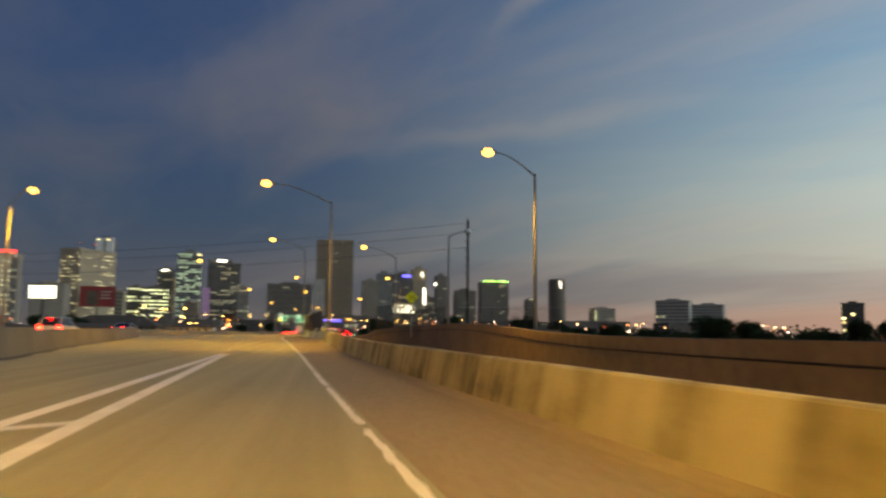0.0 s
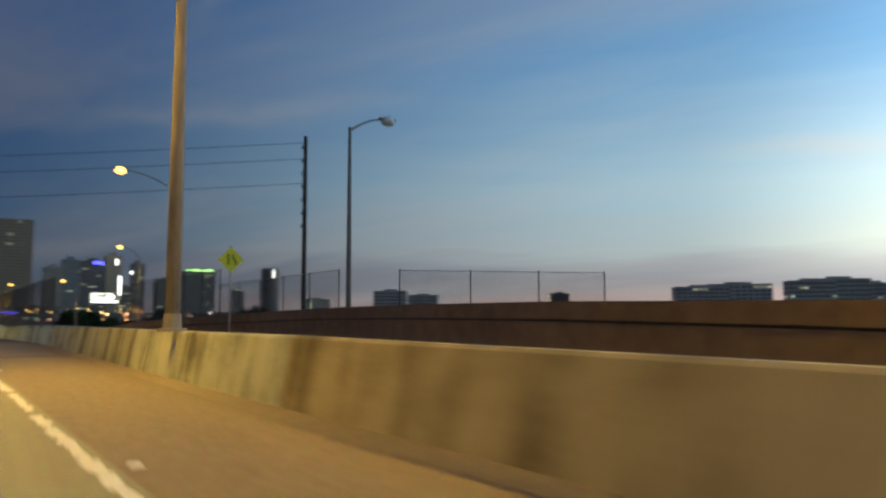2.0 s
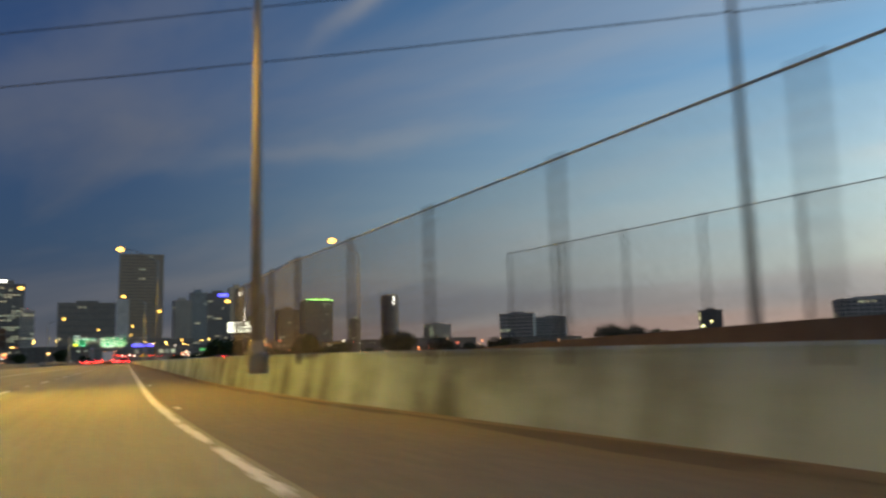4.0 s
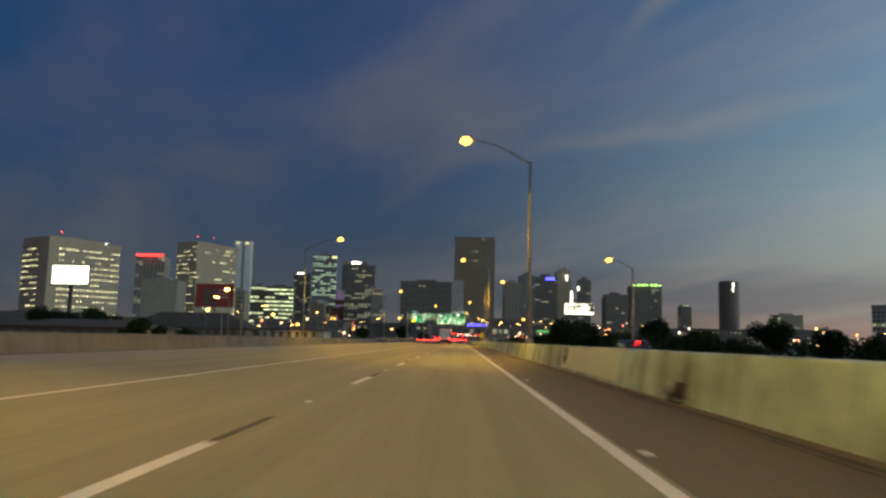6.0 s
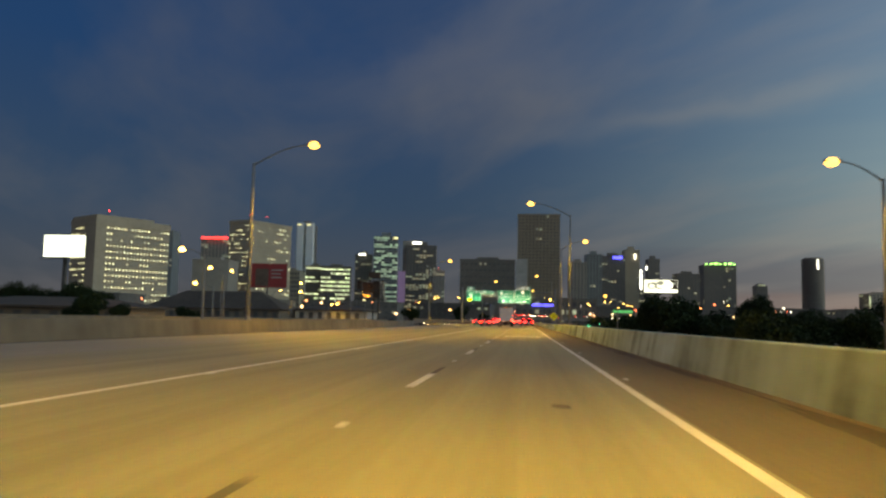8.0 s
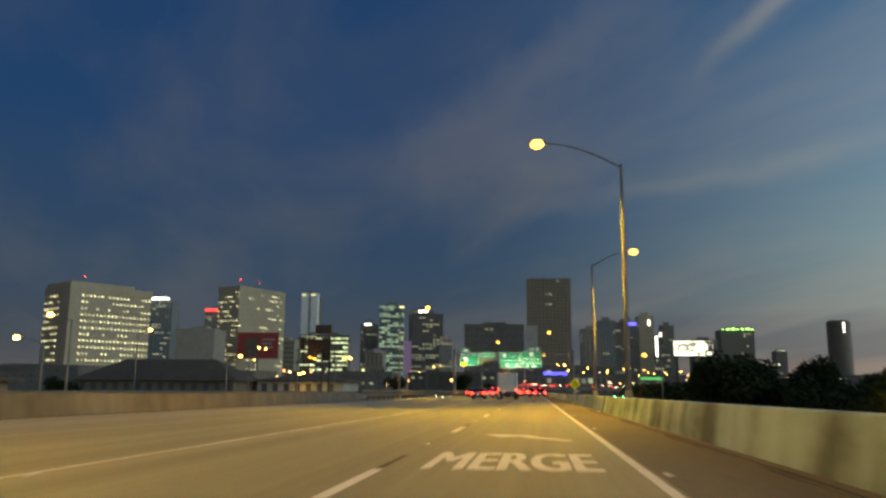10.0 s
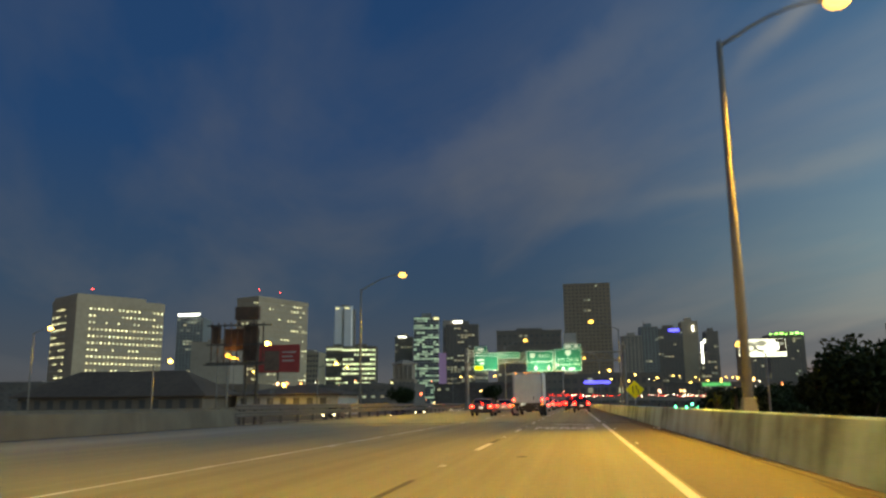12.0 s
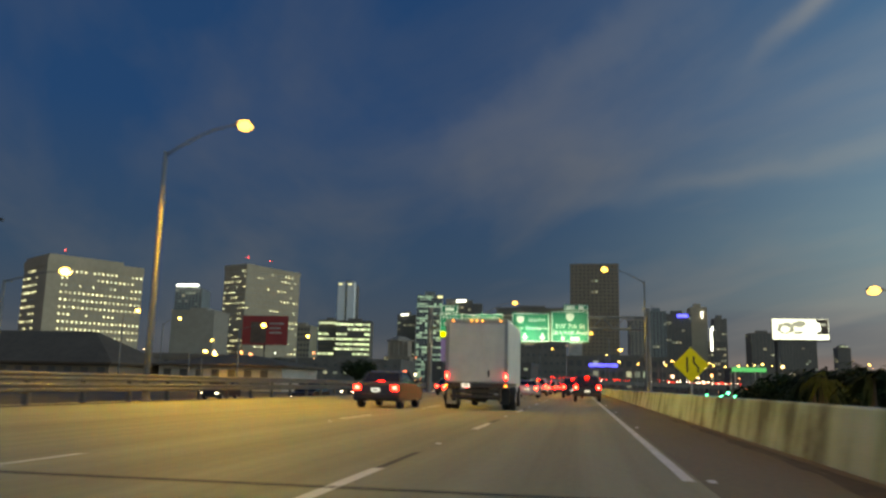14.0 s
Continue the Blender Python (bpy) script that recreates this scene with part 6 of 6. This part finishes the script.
for x in (-1.16, 1.16):
    part("mud_flap", Geo().box(x - 0.10 if x < 0 else x - 0.3, x + 0.3 if x < 0 else x + 0.10, 0.72, 0.75, 0.22, 0.80), WHITEBOX if x < 0 else BLACKPLASTIC, t, "pale mud flap" if x < 0 else "black mud flap")
    part("tail_light", Geo().box(x - 0.05, x + 0.05, -0.04, 0.01, 1.18, 1.42), BRAKE, t, "red light glowing", bevel=0.01)
    part("bulb", Geo().box(x - 0.03, x + 0.03, -0.047, -0.039, 1.24, 1.36), BULB, t, "bright bulb glowing")
    part("lower_light", Geo().box(x - 0.05, x + 0.05, -0.15, -0.1, 0.90, 0.97), AMBER, t, "amber light glowing")
    for y, d in ((1.6, 0.0), (1.6, -0.28), (7.6, 0.0)):
        xx = x - math.copysign(0.14, x) + math.copysign(d, x)
        wh = part("wheel", Geo().tube([(-0.13, 0, 0), (-0.11, 0, 0), (0.11, 0, 0), (0.13, 0, 0)], [0.4, 0.46, 0.46, 0.4], 20), TYRE, t, at=pose(xx, y, 0.46))
        part("rim", Geo().tube([(-0.135, 0, 0), (0.135, 0, 0)], [0.22, 0.22], 14), STEEL, wh)
for x in (-0.95, -0.22, 0.0, 0.22, 0.95):
    part("marker_light", Geo().box(x - 0.035, x + 0.035, -0.03, 0.0, 3.45, 3.49), AMBER, t, "small amber marker light")
part("number_plate", Geo().box(-0.55, -0.23, -0.16, -0.13, 0.88, 1.02), PLATELIT, t, "lit plate with dark bars")
part("plate_bar", Geo().box(-0.5, -0.28, -0.168, -0.161, 0.93, 0.98), BLACKPLASTIC, t)

# traffic signals on the lower road past the ramp
for x, y, z in ((16.3, 430, -0.30), (19.4, 430, 0.13), (21.45, 430, 0.0), (22.55, 430, 0.55), (23.6, 430.5, -0.02)):
    s = thing("traffic_signal", "traffic signal showing green on a steel post", "traffic light", group="signals past the ramp")
    part("post", Geo().tube([(x, y, -5.5), (x, y, z + 0.6)], [0.07, 0.06], 8), DARKSTEEL, s)
    part("housing", Geo().box(x - 0.2, x + 0.2, y - 0.3, y - 0.08, z - 0.25, z + 0.95), BLACKPLASTIC, s, bevel=0.02)
    part("green_lens", Geo().blob((x, y - 0.31, z), (0.17, 0.06, 0.17), 12, 6), GREENSIGNAL, s, "green light")

# filling station canopy past the signals
CANOPYGREEN = lamp_mat("canopy_green_lit", (0.10, 0.62, 0.22), 0.55)
CANOPYLIGHT = lamp_mat("canopy_lamp", (1.0, 0.90, 0.66), 9)
fs = thing("filling_station_canopy", "green-lit filling station canopy on four posts", "canopy")
part("canopy_roof", Geo().box(32.4, 39.2, 480.3, 488, 5.1, 5.8), LOW_GREY, fs, bevel=0.05)
part("canopy_fascia", Geo().box(32.3, 39.3, 480.1, 480.28, 4.9, 5.85), CANOPYGREEN, fs, "glowing green fascia")
for x, y in ((33.2, 481.5), (38.4, 481.5), (33.2, 486.8), (38.4, 486.8)):
    part("canopy_post", Geo().tube([(x, y, -5.4), (x, y, 5.1)], [0.16, 0.16], 10), STEEL, fs)
for x in (33.9, 35.8, 37.7):
    part("canopy_lamp", Geo().box(x - 0.35, x + 0.35, 481.2, 481.9, 4.98, 5.09), CANOPYLIGHT, fs, "white lamp under the canopy")

# tree belt far off on the afterglow side
g = Geo()
rnd = random.Random(63)
for k in range(480):
    a, r = rnd.uniform(0.30, 1.40), rnd.uniform(420, 640)
    cx, cy, top = 5 + math.sin(a) * r, 60 + math.cos(a) * r, rnd.uniform(2.5, 8.0)
    rad = rnd.uniform(4.5, 8.5)
    for i in range(34):
        d = Vector((rnd.gauss(0, 1), rnd.gauss(0, 1), rnd.gauss(0, 1))).normalized()
        q = Vector((cx + d.x * rad, cy + d.y * rad, (top - 5.5) / 2 + d.z * (top + 5.5) / 2 * rnd.uniform(0.6, 1.05)))
        s0, s1 = rnd.uniform(0.7, 1.5), rnd.uniform(0.5, 1.2)
        b0 = Vector((rnd.uniform(-1, 1), rnd.uniform(-1, 1), rnd.uniform(-1, 1))).normalized()
        b1 = b0.cross(d).normalized()
        g.add([q - b0 * s0, q - b1 * s1, q + b0 * s0, q + b1 * s1], [(0, 1, 2, 3)])
single("tree_belt", g, LEAF, "dark belt of far trees along the horizon", "trees", kind="stuff")

# crumpled paper at the barrier's foot
for x, y, s in ((3.22, 298.9, 0.09), (3.18, 300.2, 0.06), (3.3, 271.5, 0.07)):
    rp = random.Random(y)
    v = [(x + s * rp.uniform(0.6, 1.2) * math.cos(k * 0.9) * (1 - 0.3 * j), y + s * rp.uniform(0.6, 1.3) * math.sin(k * 0.9) * (1 - 0.3 * j), 0.012 + s * (0.1 + 0.55 * j + rp.uniform(0, 0.2))) for j in (0, 1) for k in range(7)]
    single("paper_litter", Geo().add(v, [tuple(range(6, -1, -1)), tuple(range(7, 14))] + [(k, (k + 1) % 7, 7 + (k + 1) % 7, 7 + k) for k in range(7)]), SIGNWHITE, "crumpled pale paper litter on the shoulder by the barrier", "litter", group="litter")

# countless small lights of the city, low along the horizon
g = Geo()
rnd = random.Random(21)
for k in range(520):
    y = rnd.uniform(420, 1300)
    x = rnd.gauss(0.06, 0.42) * y
    if abs(x + 9) < 30 and y < 760:
        continue
    z = rnd.choice((rnd.uniform(-1, 4), rnd.uniform(2, 9), rnd.uniform(5, 16) * y / 900))
    s = 0.00042 * y * rnd.choice((0.7, 1.0, 1.5, 2.4, 3.2))
    g.add([(x - s, y, z), (x, y - s, z), (x + s, y, z), (x, y + s, z), (x, y, z + s), (x, y, z - s)], [(0, 1, 4), (1, 2, 4), (2, 3, 4), (3, 0, 4), (1, 0, 5), (2, 1, 5), (3, 2, 5), (0, 3, 5)])
for k in range(130):
    y = rnd.uniform(640, 1250)
    x = rnd.uniform(0.10, 0.62) * y
    z = y * rnd.uniform(0.002, 0.017)
    s = 0.00042 * y * rnd.choice((0.7, 1.0, 1.4, 2.0, 2.6))
    g.add([(x - s, y, z), (x, y - s, z), (x + s, y, z), (x, y + s, z), (x, y, z + s), (x, y, z - s)], [(0, 1, 4), (1, 2, 4), (2, 3, 4), (3, 0, 4), (1, 0, 5), (2, 1, 5), (3, 2, 5), (0, 3, 5)])
single("city_lights", g, CITYDOTS, "countless small street and window lights of the city", "lights", kind="stuff")

# flyover curving away far ahead, with its queue of lights
g = Geo()
for k in range(33):
    u = k / 32
    x, y, z = -14 + u * 130, 650 + 40 * math.sin(u * 2.2), 3.6 - 1.2 * u
    g.v += [(x, y - 6, z - 1.3), (x, y - 6, z + 0.5), (x, y - 5.6, z + 0.5), (x, y - 5.6, z), (x, y + 6, z), (x, y + 6, z - 1.3)]
    if k:
        a, c = (k - 1) * 6, k * 6
        g.f += [(a + i, a + (i + 1) % 6, c + (i + 1) % 6, c + i) for i in range(6)]
flyover = single("road_flyover", g, LOW_GREY, "grey concrete flyover curving away in the distance", "road", kind="structure")
for k in range(7):
    u = (k + 0.5) / 7
    x, y = -14 + u * 130, 650 + 40 * math.sin(u * 2.2)
    part("pier", Geo().box(x - 0.8, x + 0.8, y - 3, y + 3, -5.0, 2.4 - 1.2 * u), LOW_GREY, flyover)
reds, whites = Geo(), Geo()
rnd = random.Random(77)
for k in range(46):
    u = min(0.97, max(0.02, rnd.choice((0.12, 0.3, 0.38, 0.55, 0.62, 0.85)) + rnd.gauss(0, 0.07)))
    y = 650 + 40 * math.sin(u * 2.2) + rnd.uniform(-4.5, 4.5)
    x, lift = -14 + u * 130, rnd.choice((0.0, 0.0, 0.15, 0.5))
    for d in (-0.7, 0.7):
        (reds if rnd.random() < 0.66 else whites).blob((x + d, y, 4.5 - 1.2 * u + lift), (0.22, 0.12, 0.18), 6, 4)
single("distant_tail_lights", reds, TAIL, "many tiny red tail lights of the distant queue", "lights", kind="stuff")
single("distant_headlights", whites, HEAD, "tiny white lights of cars on the distant flyover", "lights", kind="stuff")
